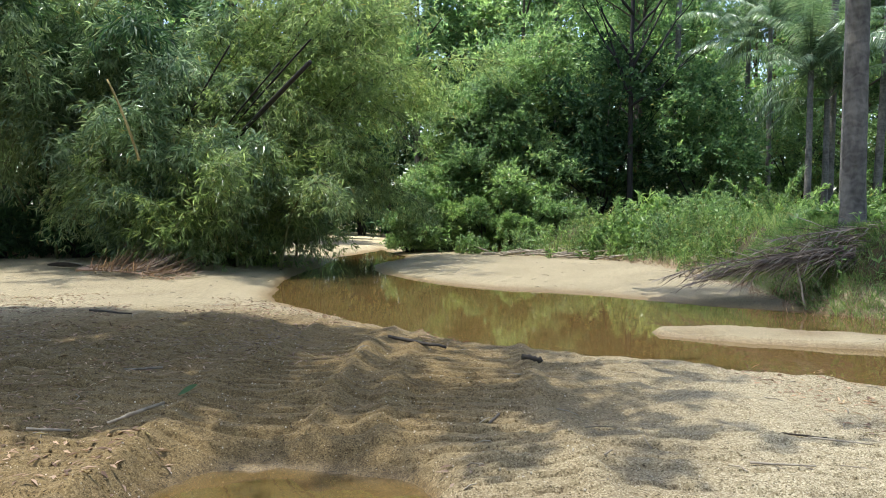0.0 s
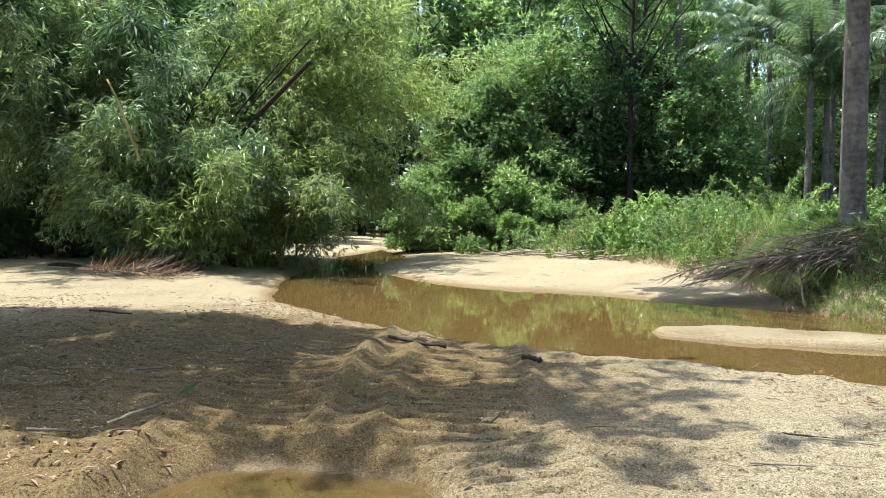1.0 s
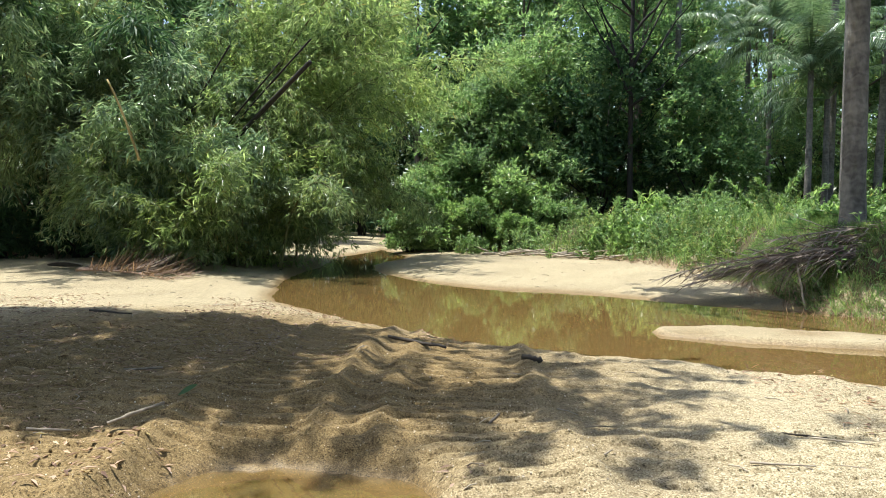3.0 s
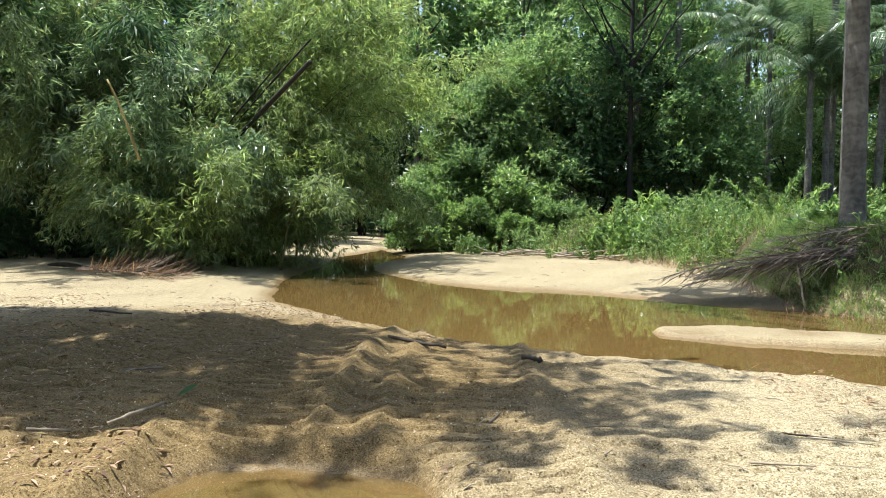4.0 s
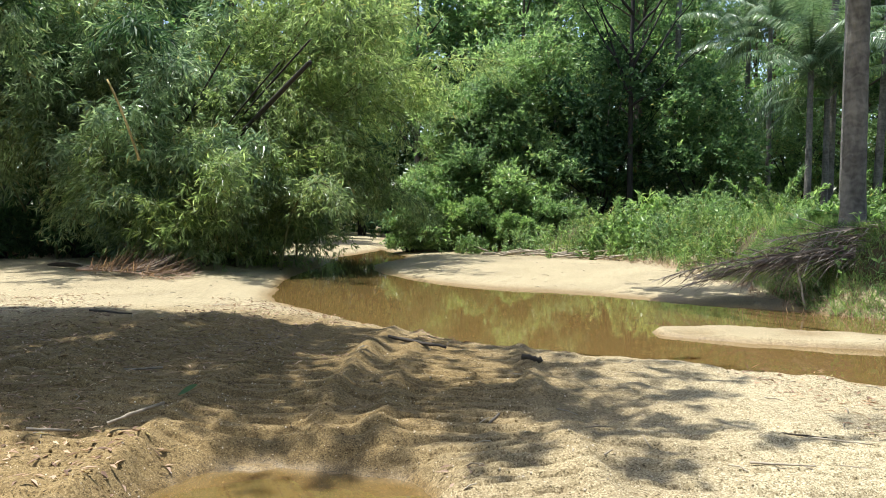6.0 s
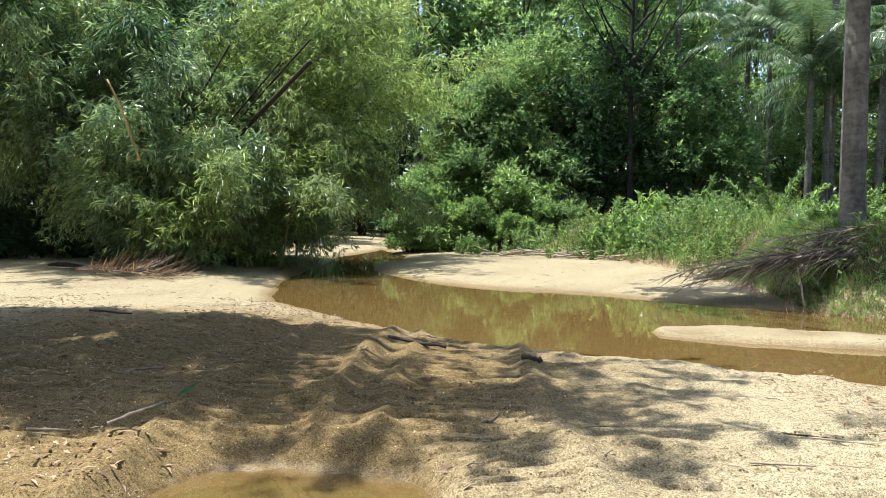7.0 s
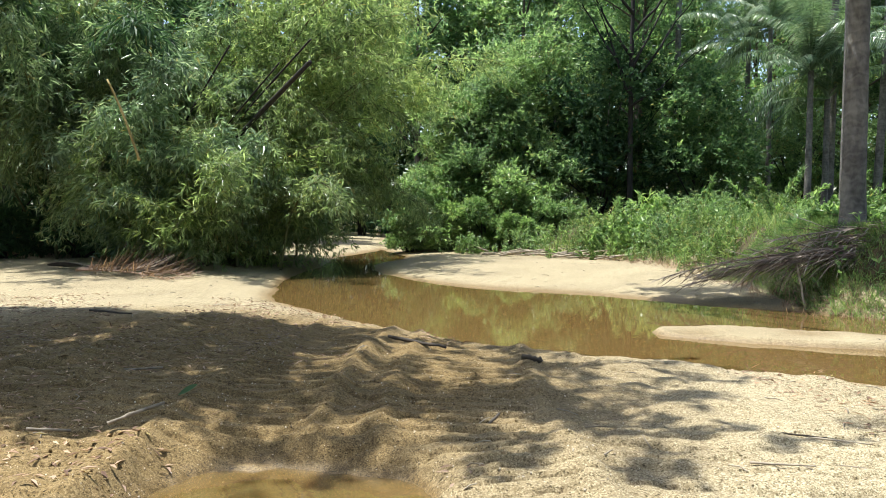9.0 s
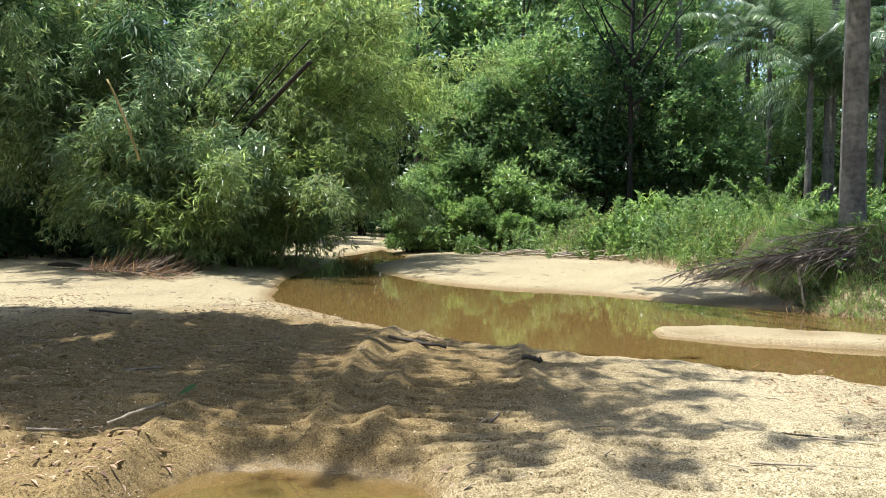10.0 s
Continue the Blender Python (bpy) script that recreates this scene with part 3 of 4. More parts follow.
# overgrown mass of shrubs and vines north of the stream
shrub(-0.2, 30.3, (4.6, 3.0, 3.2), "bright green vine-covered low shrub at the sand's edge", 21, M_VINE, (0.2, 0.07), 24, 170)
shrub(1.3, 32.3, (5.4, 4.0, 7.0), "sunlit bushy shrub draped in climbing vines", 22, M_VINE, (0.24, 0.09), 30, 190)
shrub(3.4, 29.6, (5.0, 3.2, 3.2), "leafy green shrub with tangled dry stems", 23, M_VINE, (0.2, 0.075), 22, 160)
shrub(3.6, 34.0, (7.0, 5.0, 10.5), "tall green shrub smothered by creepers", 24, M_VINE, (0.26, 0.1), 34, 190)
for k, (sx, sy, sw, sh) in enumerate(((-1.3, 30.4, 2.6, 2.0), (0.1, 29.7, 2.8, 2.4), (1.5, 29.0, 2.8, 2.2), (2.9, 28.2, 2.6, 1.8))):
    shrub(sx, sy, (sw, 2.0, sh), "low bright green creeper-covered bush at the sand's edge", 230 + k, M_WEED, (0.14, 0.045), 20, 190)
shrub(0.5, 30.6, (3.8, 2.8, 4.4), "light green shrub hung with creepers on a slope", 221, M_VINE, (0.16, 0.055), 28, 210)
shrub(1.7, 30.9, (4.2, 3.0, 6.8), "sunlit mound of creepers over a shrub", 222, M_VINE, (0.17, 0.06), 32, 200)
shrub(2.9, 31.3, (4.0, 3.0, 8.8), "tall sunlit column of climbing vines", 223, M_VINE, (0.18, 0.06), 34, 200)
# this thicket's leaf colour is lowered to paint the shade of taller trees
shrub(6.6, 31.5, (6.5, 4.5, 8.5), "thicket of shrubs and creepers, its shade painted into dark leaves", 25, M_SHADED_DARKLEAF, (0.24, 0.1), 34, 160)
shrub(10.2, 31.5, (6.0, 5.0, 8.0), "dense green shrub below taller trees", 26, M_FAR, (0.22, 0.09), 32, 160)
shrub(12.4, 36.0, (4.8, 4.0, 8.0), "small-leaved glossy green shrub", 27, M_FAR, (0.2, 0.09), 28, 150)
shrub(17.5, 38.0, (7.5, 4.0, 6.0), "rounded green hedge-like shrub between palm trunks", 28, M_VINE, (0.24, 0.1), 24, 120)
shrub(23.5, 37.0, (7.5, 4.0, 6.0), "rounded green shrub behind the palms", 29, M_VINE, (0.24, 0.1), 22, 120)
shrub(20.8, 35.8, (4.5, 3.0, 5.0), "green shrub beside palm trunks", 35, M_VINE, (0.24, 0.1), 18, 110)
shrub(9.2, 39.5, (7.0, 4.0, 6.0), "dark leafy shrub between tree trunks", 36, M_SHADED_DARKLEAF, (0.28, 0.11), 24, 120)
shrub(-1.2, 55.0, (6.0, 4.0, 4.0), "low dark green shrub at the far end of the sand", 30, M_VINE, (0.3, 0.12), 18, 110)
shrub(-5.6, 53.0, (6.0, 4.0, 9.0), "tall shaded shrub at the far end of the sand", 31, M_SHADED_DARKLEAF, (0.32, 0.13), 24, 110)
shrub(-9.5, 46.0, (7.0, 5.0, 9.0), "dark leafy shrub beyond the bamboo", 32, M_SHADED_DARKLEAF, (0.32, 0.13), 24, 110)
shrub(1.0, 46.0, (7.0, 5.0, 11.0), "grey-green dry shrub in the shade of the forest", 33, M_SHADED_DARKLEAF, (0.3, 0.1), 28, 120)
# their dark leaf colour paints the shade below the bamboo
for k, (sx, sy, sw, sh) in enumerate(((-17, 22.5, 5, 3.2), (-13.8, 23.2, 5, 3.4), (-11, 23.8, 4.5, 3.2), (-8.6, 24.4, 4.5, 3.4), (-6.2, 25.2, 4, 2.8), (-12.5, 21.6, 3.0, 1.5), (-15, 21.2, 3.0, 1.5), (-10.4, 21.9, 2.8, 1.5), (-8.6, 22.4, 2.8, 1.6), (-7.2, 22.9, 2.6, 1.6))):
    shrub(sx, sy, (sw, 2.4, sh), "low undergrowth below the bamboo, leaves coloured dark for shade", 340 + k, M_SHADED_DARKLEAF, (0.24, 0.06), 16, 75, "undergrowth", "undergrowth")

# leafy weeds as tall as a man's waist, in clumps along the bank
def weed_clump(x, y, wide, tall, seed, leaf, mat):
    rng = np.random.default_rng(seed)
    z = gz(x, y)
    top = thing("weed_clump", x, y, z - 0.03, "clump of leafy light green weeds on the bank", "weeds", "weed clumps on the bank")
    s, g = Geo(), Geo()
    spots = rng.normal(0, wide * 0.3, (int(34 * wide), 2))
    feet = hgt(spots + [x, y])
    for k in range(len(spots)):
        bx, by = spots[k]
        h = tall * rng.uniform(0.35, 1.0) * math.exp(-(bx * bx + by * by) / (wide * wide))
        pts = arc((bx, by, feet[k] - z), rng.uniform(0, 360), rng.uniform(0, 22), rng.uniform(5, 45), h, 6)
        tube(s, pts, [0.008, 0.007, 0.006, 0.005, 0.004, 0.003], 3)
        p, d = along(pts, rng.uniform(0.12, 1, int(7 + 7 * h)))
        fans(g, rng, p, d * 0.5 + rng.normal(0, 0.7, d.shape), 3, leaf[0], leaf[1], 0.4, 0.0)
    tagged(part("stem", s, M_CULM, top), kind="stuff")
    tagged(part("foliage", g, mat, top, rounded=False), kind="stuff")


for k, (sx, sy, sw, sh) in enumerate(((4.6, 24.6, 2.0, 1.5), (5.7, 23.6, 2.2, 1.9), (6.2, 21.8, 1.8, 1.4), (6.6, 20.2, 1.7, 1.3), (7.4, 22.6, 2.0, 1.0), (8.8, 24.6, 2.2, 1.1), (10.6, 25.6, 2.4, 1.1), (12.6, 25.0, 2.2, 1.1),
                                       (3.2, 26.6, 2.2, 1.2), (6.6, 18.0, 1.5, 0.9), (14.2, 24.6, 2.0, 1.5), (1.0, 27.6, 1.6, 0.9), (11.6, 26.5, 2.2, 1.4), (9.6, 27.0, 2.2, 1.5), (7.6, 26.0, 2.0, 1.4), (15.6, 26.0, 2.4, 1.6), (8.0, 15.2, 1.2, 0.6))):
    leaf, mat = (((0.15, 0.035), M_GRASS), ((0.22, 0.08), M_WEED), ((0.13, 0.05), M_VINE))[k % 3]
    weed_clump(sx, sy, sw, sh * (1.15, 0.9, 1.0)[k % 3], 300 + k, leaf, mat)

# the slender tree with bare forking limbs
def slender_tree():
    rng = np.random.default_rng(41)
    x, y = 7.35, 30.3
    top = thing("tree", x, y, gz(x, y) - 0.1, "slender dark tree with forked bare limbs and thin foliage", "tree", "forest trees")
    s, g = Geo(), Geo()
    pts = arc((0, 0, 0), 90, 0, 2, 13, 14)
    tube(s, pts, np.linspace(0.125, 0.05, 14), 9, 0.06, rng)
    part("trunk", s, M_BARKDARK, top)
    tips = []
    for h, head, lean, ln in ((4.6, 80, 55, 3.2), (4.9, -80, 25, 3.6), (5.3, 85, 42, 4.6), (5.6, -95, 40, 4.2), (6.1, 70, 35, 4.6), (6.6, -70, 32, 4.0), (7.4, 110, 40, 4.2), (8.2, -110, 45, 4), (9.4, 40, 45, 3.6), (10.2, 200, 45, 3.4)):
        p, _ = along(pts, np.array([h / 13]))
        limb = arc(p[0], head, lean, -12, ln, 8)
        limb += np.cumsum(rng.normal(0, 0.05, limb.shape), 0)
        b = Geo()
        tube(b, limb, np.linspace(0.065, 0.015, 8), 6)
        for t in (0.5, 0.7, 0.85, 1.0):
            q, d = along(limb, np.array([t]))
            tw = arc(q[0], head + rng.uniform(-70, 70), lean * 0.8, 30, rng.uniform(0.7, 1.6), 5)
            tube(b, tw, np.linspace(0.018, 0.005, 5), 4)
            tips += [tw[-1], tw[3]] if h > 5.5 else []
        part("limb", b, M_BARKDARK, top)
    clumps(g, rng, np.array(tips), rng.uniform(0.35, 0.7, len(tips)), 60, (0.14, 0.05), 4)
    part("crown", g, M_FAR, top, rounded=False)


slender_tree()

tree(8.6, 33.5, 13.0, 4.4, "thin-crowned tree above the dark thicket", 58, M_FAR, (0.22, 0.08), 0.12, 0.6, 12, 95)

# forest behind: a few trees built once, then repeated
FOREST = [
    tree(-1.5, 46, 17, 5.5, "tall broad-leaved forest tree with light green crown", 51, M_FAR, (0.42, 0.17), 0.22, 0.2, 15, 62, k=4),
    tree(4.5, 43, 15, 5.0, "forest tree with dense bright green crown", 52, M_VINE, (0.38, 0.16), 0.18, 0.18, 14, 68, k=4),
    tree(10.5, 42, 16, 5.0, "small-leaved forest tree in half shade", 53, M_FAR, (0.32, 0.13), 0.2, 0.18, 14, 72, k=4),
    tree(-11, 40, 17, 5.5, "tall dark green forest tree beyond the bamboo", 54, M_SHADED_DARKLEAF, (0.42, 0.17), 0.24, 0.15, 15, 62, k=4),
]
RING = [tree(-4.5, 64, 18, 6.0, "tall green forest tree far behind", 55, M_FAR, (0.8, 0.34), 0.24, 0.12, 15, 28, k=4), tree(14, 66, 18, 6.0, "tall dark forest tree far behind", 56, M_SHADED_DARKLEAF, (0.8, 0.34), 0.24, 0.1, 15, 28, k=4)]
rng_f = np.random.default_rng(60)
for which, fx, fy in ((0, 2.5, 56), (1, -9, 56), (2, 7.5, 52), (0, 13, 56), (3, -16, 44), (1, 16, 53), (2, 21, 52), (3, -16, 33), (1, -22, 30), (0, 27, 52), (2, 28, 41), (1, 26, 48), (1, 23.5, 43), (2, 19.5, 46)):
    copy_thing(FOREST[which], pose(fx, fy, gz(fx, fy) - 0.1, 0, 0, rng_f.uniform(0, 360)))


for k, (fx, fy) in enumerate(((2, 68), (-11, 68), (-18, 60), (-25, 44), (-30, 33), (8, 66), (21, 68), (30, 64), (38, 56), (40, 40), (40, 26), (28, 26), (26, 15), (22, 5), (19, -6), (11, -13), (3, -15), (-5, -18), (-13, -22), (-22, -18),
                              (-28, -6), (-29, 6), (-28, 16), (32, -4), (-38, 22), (-36, 50))):
    copy_thing(RING[k % 2], pose(fx, fy, gz(fx, fy) - 0.1, 0, 0, rng_f.uniform(0, 360)))


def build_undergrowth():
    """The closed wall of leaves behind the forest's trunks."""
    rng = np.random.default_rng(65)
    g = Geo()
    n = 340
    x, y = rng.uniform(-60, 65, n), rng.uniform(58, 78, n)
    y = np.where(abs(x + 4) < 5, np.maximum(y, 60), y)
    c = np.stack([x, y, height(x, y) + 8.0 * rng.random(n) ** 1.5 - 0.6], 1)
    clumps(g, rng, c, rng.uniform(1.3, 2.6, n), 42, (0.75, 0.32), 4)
    tagged(part("forest_undergrowth", g, M_SHADED_DARKLEAF, rounded=False), "dense dark green undergrowth below the forest trees", "undergrowth", kind="stuff")


build_undergrowth()


# ---- palms ----
def frond_mesh(seed, length=4.2, droop=75, leaflet=0.75, pairs=64, mat=None, name="frond", width=0.035, twist=0.25, ragged=0.15, hang=0.55, lean=30, sweep=0.55):
    rng = np.random.default_rng(seed)
    g = Geo()
    pts = arc((0, 0, 0), 90, lean, droop, length, 16)
    tube(g, pts, np.linspace(0.035, 0.006, 16), 5)
    t = np.repeat(np.linspace(0.14, 0.995, pairs), 2)
    side = np.tile([1.0, -1.0], pairs)
    p, d = along(pts, t)
    out = np.array([0, 1.0, 0]) * side[:, None] + d * sweep + rng.normal(0, twist * 0.4, p.shape)
    out[:, 2] -= hang
    ln = leaflet * (np.sin(np.pi * (0.12 + 0.8 * t)) ** 0.6) * rng.uniform(1 - ragged * 2, 1.08, len(t))
    d1 = unit(out)
    a = p + d1 * ln[:, None] * 0.5
    d2 = unit(d1 + [0, 0, -hang * 1.2])
    e = a + d2 * ln[:, None] * 0.5
    s = unit(np.cross(d1, rng.normal(0, 0.3, p.shape) + [0, 0, 1])) * width * 0.5
    n = len(t)
    v = np.stack([p - s * 0.5, p + s * 0.5, a + s, a - s, e + s * 0.12, e - s * 0.12], 1)
    base = np.arange(n)[:, None] * 6
    g.add(v, np.concatenate([base + [0, 1, 2, 3], base + [3, 2, 4, 5]], 0))
    return mesh_of(name, g, mat or M_PALM, False)


FRONDS = [frond_mesh(71, 4.4, 80), frond_mesh(72, 4.0, 95, hang=0.7), frond_mesh(73, 4.6, 60, lean=20, hang=0.4), frond_mesh(74, 3.8, 60, lean=95, hang=0.6, ragged=0.3)]


def palm(x, y, tall, radius, label, seed, fronds=20, lean=2, heading=90, swell=1.25, crown=True):
    rng = np.random.default_rng(seed)
    top = thing("coconut_palm", x, y, gz(x, y) - 0.1, label, "palm tree", "coconut palms")
    n = int(tall / 0.16)
    pts = arc((0, 0, 0), heading, lean, -lean, tall, n)
    r = np.linspace(radius, radius * 0.72, n) * (1 + 0.014 * (np.arange(n) % 2)) * (1 + (swell - 1) * np.exp(-np.linspace(0, tall, n) / 0.35))
    s = Geo()
    tube(s, pts, r, 14, 0.012, rng)
    part("trunk", s, M_PALMBARK, top)
    if crown:
        for k in range(fronds):
            f = new("frond", FRONDS[3] if k % 5 == 4 else FRONDS[k % 3])
            f.parent = top
            f.matrix_basis = Matrix.Translation(pts[-1]) @ pose(0, 0, 0, 0, rng.uniform(-25, 25), k * 137.5 + rng.uniform(-15, 15))
            if k % 4 == 0:
                sways(f, 1.0, rng, 3.0)
    return top


palm(7.2, 13.5, 15, 0.20, "thick grey ringed coconut palm trunk on the grassy bank", 81, 18, 0.3)
palm(15.2, 36.0, 9.0, 0.13, "slim pale coconut palm trunk among shrubs", 82, 18, 0)
palm(20.1, 40.0, 16, 0.17, "tall slim coconut palm with straight trunk", 83, 18, 0)
palm(17.05, 34.0, 17, 0.17, "tall coconut palm with brown trunk", 84, 18, 1)
palm(18.55, 33.0, 16, 0.18, "leaning coconut palm with grey trunk", 85, 18, 3, 90)
palm(12.55, 24.0, 16, 0.19, "brown coconut palm trunk close behind a thicker one", 93, 18, 0.6, 90)
palm(14.9, 31.5, 6.2, 0.15, "coconut palm with wide drooping fronds", 86, 24, 1)
palm(16.1, 32.5, 5.2, 0.15, "coconut palm with pale drooping fronds", 87, 24, 1)
palm(22.0, 42.0, 10.5, 0.15, "coconut palm half hidden by leaves", 88, 22, 2)
palm(14.6, 37.5, 8.6, 0.15, "distant coconut palm with arching fronds", 89, 22, 2)
palm(6.5, 47.0, 15.0, 0.16, "tall coconut palm rising above the thicket", 90, 24, 2)
palm(12.0, 40.0, 17.0, 0.17, "coconut palm behind the slender tree", 91, 20, 1)
palm(26.0, 50.0, 11.0, 0.15, "coconut palm in the plantation", 92, 22, 2)


# ---- the tree that shades the near sand ----
def shade_tree(x, y, seed, tries, area, odds, label, parts=8):
    """A spreading tree whose crown hangs between the sun and the area; odds(x, y): how closely its leaves cover the ground there."""
    rng = np.random.default_rng(seed)
    z = gz(x, y) - 0.1
    top = thing("tree", x, y, z, label, "tree", "forest trees")
    s = Geo()
    trunk = arc((0, 0, 0), 90 if x < 0 else 270, 4, 10, 12, 12)
    tube(s, trunk, np.linspace(0.3, 0.14, 12), 10, 0.04, rng)
    part("trunk", s, M_BARK, top)
    lift = TO_SUN / TO_SUN[2]
    spots = []
    for _ in range(tries):
        sx, sy = rng.uniform(area[0], area[1]), rng.uniform(area[2], area[3])
        thick = odds(sx, sy)
        if rng.random() < thick:
            spots.append((sx, sy, rng.uniform(7, 11), rng.uniform(0.12, 0.28) if thick > 0.5 else rng.uniform(0.05, 0.15)))
    for k in range(parts):
        mine = spots[k::parts]
        g, b = Geo(), Geo()
        for sx, sy, h, r in mine:
            c = np.array([sx, sy, 0]) + lift * h - np.array([x, y, z])
            n = 14 if r > 0.2 else 7
            o = unit(rng.normal(0, 1, (n, 3)))
            fans(g, rng, c + o * r * rng.uniform(0.2, 1, (n, 1)) * [1.3, 1, 0.5], o, 4, 0.16, 0.055, 0.6, 0.2)
        limb = np.stack([trunk[6 + k % 5]] + [np.array([sx, sy, 0]) + lift * h - np.array([x, y, z]) for sx, sy, h, r in sorted(mine)[::12]])
        tube(b, limb, np.linspace(0.045, 0.01, len(limb)), 6)
        lb = part("limb", b, M_BARK, top)
        part("leaf_spray", g, M_VINE, lb, rounded=False)
        sways(lb, 0.3, rng, 3.5)


def near_shade(sx, sy):
    """Close shade to the west, broken dapples eastwards, open sand in the foreground."""
    far = min(11.3, 11.0 - 0.42 * max(sx + 5, 0)) + 0.35 * vnoise(sx, 0, 0.9, 41)
    near = 4.5 + 0.5 * max(sx + 1.9, 0) - 0.05 * max(-2 - sx, 0) + 0.22 * vnoise(sx, 3, 0.5, 42)
    dense = smooth(-0.7, -1.8, sx - (sy - 6) * 0.1) * smooth(near - 0.1, near + 0.3, sy)
    patch = vnoise(sx * 0.45, sy, 0.2, 43) + 0.7 * vnoise(sx * 0.6, sy, 0.1, 45) + 0.3 * vnoise(sx, sy, 0.9, 47)
    east = smooth(3.4, 0.8, sx - 0.12 * (sy - 5)) + 0.6 * smooth(4.2, 2.8, sx) * smooth(4.3, 4.9, sy) * smooth(6.6, 5.6, sy)
    front = 3.7 if sx > 0.2 else 4.7 if sx < -0.3 else 3.7 + 1.0 * (0.2 - sx) / 0.5
    dapple = east * max(smooth(front, front + 0.3, sy), 0.5 * smooth(4.05, 4.35, sy) * smooth(-1.5, -1.0, sx)) * smooth(-0.15, 0.2, patch + 0.2 - 0.45 * smooth(0.2, 2.6, sx)) * (sx > -2.6)
    open_ = vnoise(sx * 0.7, sy, 0.16, 46) > -0.5
    return max(0.88 * dense * open_, 0.38 * dapple) * (sy < far)


def bank_shade(sx, sy):
    return 0.95 * smooth(3.2, 4.6, sx) * smooth(11.0, 12.0, sy + 0.12 * (sx - 5)) * smooth(15.5, 14.0, sy) * (vnoise(sx, sy, 0.7, 44) > -0.4)


shade_tree(-11.5, 3.0, 101, 9000, (-9, 4.5, 3.7, 12.0), near_shade, "tall spreading tree that shades the near sand")
# out-of-view tree, added only to cast shade on the bank
shade_tree(9.5, 2.0, 102, 1400, (3, 11, 10.8, 15.5), bank_shade, "unseen leafy tree added to shade the grassy bank", 4)


# ---- grass and weeds on the bank ----
def scatter(rng, n, x0, x1, y0, y1, keep):
    p = np.stack([rng.uniform(x0, x1, n), rng.uniform(y0, y1, n)], 1)
    p = p[keep(p)]
    return np.concatenate([p, hgt(p)[:, None]], 1)


def bank_side(p):
    d, _, s = nearest(p[:, 0], p[:, 1], BANK_F)
    return np.where(s > 0, d, -d)


def build_grass():
    rng = np.random.default_rng(111)
    g = Geo()
    keep = lambda p: (bank_side(p) > 0.15) & (vnoise(p[:, 0], p[:, 1], 1.2, 51) > -0.45)
    p = scatter(rng, 38000, -1, 24, 10, 36, keep)
    low = p[:, 1] < 17
    for q, ln in ((p[low], 0.15), (p[~low], 0.36)):
        fans(g, rng, q, np.tile([0, 0, 1.0], (len(q), 1)), 3, ln, 0.016, 0.35, -0.1)
    p = scatter(rng, 17000, 5.3, 10.5, 8.8, 17.0, lambda p: (bank_side(p) > 0.05) & (bank_side(p) < 1.6) & (vnoise(p[:, 0], p[:, 1], 0.7, 53) > -0.8))
    fans(g, rng, p, np.tile([-0.35, -0.5, 0.8], (len(p), 1)), 4, 0.2, 0.012, 0.45, 0.15)
    tagged(part("grass", g, M_GRASS, rounded=False), "long light green grass on the stream bank", "grass", kind="stuff")
    g = Geo()
    p = scatter(rng, 26000, -1.5, 10, 9, 30, lambda p: (abs(bank_side(p) - 0.1 + 0.25 * vnoise(p[:, 0], p[:, 1], 0.6, 55)) < 0.3))
    fans(g, rng, p, rng.normal(0, 0.7, p.shape) + [-0.4, -0.5, 0.5], 3, 0.3, 0.011, 0.5, 0.25)
    tagged(part("dry_grass", g, M_DEAD, rounded=False), "dry brown grass and litter at the bank's foot", "dry grass", kind="stuff")
    g = Geo()
    p = scatter(rng, 4200, -1, 22, 10.5, 36, lambda p: (bank_side(p) > 0.3) & ((bank_side(p) < 1.8) | (p[:, 1] > 24)) & (vnoise(p[:, 0], p[:, 1], 2.2, 52) > -0.3))
    for q in p:
        tall = rng.uniform(0.25, 0.8)
        pts = arc(q, rng.uniform(0, 360), rng.uniform(0, 15), rng.uniform(0, 35), tall, 5)
        t = np.linspace(0.25, 1, 5)
        c, d = along(pts, t)
        fans(g, rng, c, d + rng.normal(0, 0.6, d.shape), 3, 0.14, 0.055, 0.6, 0.05)
    tagged(part("weeds", g, M_WEED, rounded=False), "leafy bright green weeds along the bank", "weeds", kind="stuff")


build_grass()


def tall_weed(x, y, tall, seed, lean, heading, label="upright weed with a tall spike of small green leaves"):
    rng = np.random.default_rng(seed)
    top = thing("tall_weed", x, y, gz(x, y) - 0.03, label, "weed", "tall weeds on the bank")
    s, g = Geo(), Geo()
    pts = arc((0, 0, 0), heading, lean, 18, tall, 9)
    tube(s, pts, np.linspace(0.014, 0.004, 9), 5)
    part("stem", s, M_CULM, top)
    p, d = along(pts, np.linspace(0.1, 1, 60))
    fans(g, rng, p, rng.normal(0, 1, p.shape) + d * 1.2, 4, 0.15 * tall / 1.5, 0.05, 0.35, 0.1)
    part("leaves", g, M_WEED, top, rounded=False)


for k, (wx, wy, wt, wl, wh) in enumerate(((4.9, 22.5, 1.9, 2, 90), (5.3, 22.8, 1.2, 15, 60), (4.5, 22.6, 1.0, 20, 270), (8.5, 25, 1.6, 4, 90), (9.9, 24, 1.7, 30, 270), (10.5, 24.5, 2.1, 24, 80),
                                         (10.8, 24.2, 1.9, 40, 85), (10.2, 23.6, 1.5, 15, 275), (11.8, 23, 1.6, 8, 90), (12.6, 23.5, 1.7, 8, 80), (7.4, 24, 1.2, 30, 275), (11.2, 19, 1.1, 12, 90))):
    tall_weed(wx, wy, wt, 120 + k, wl, wh)


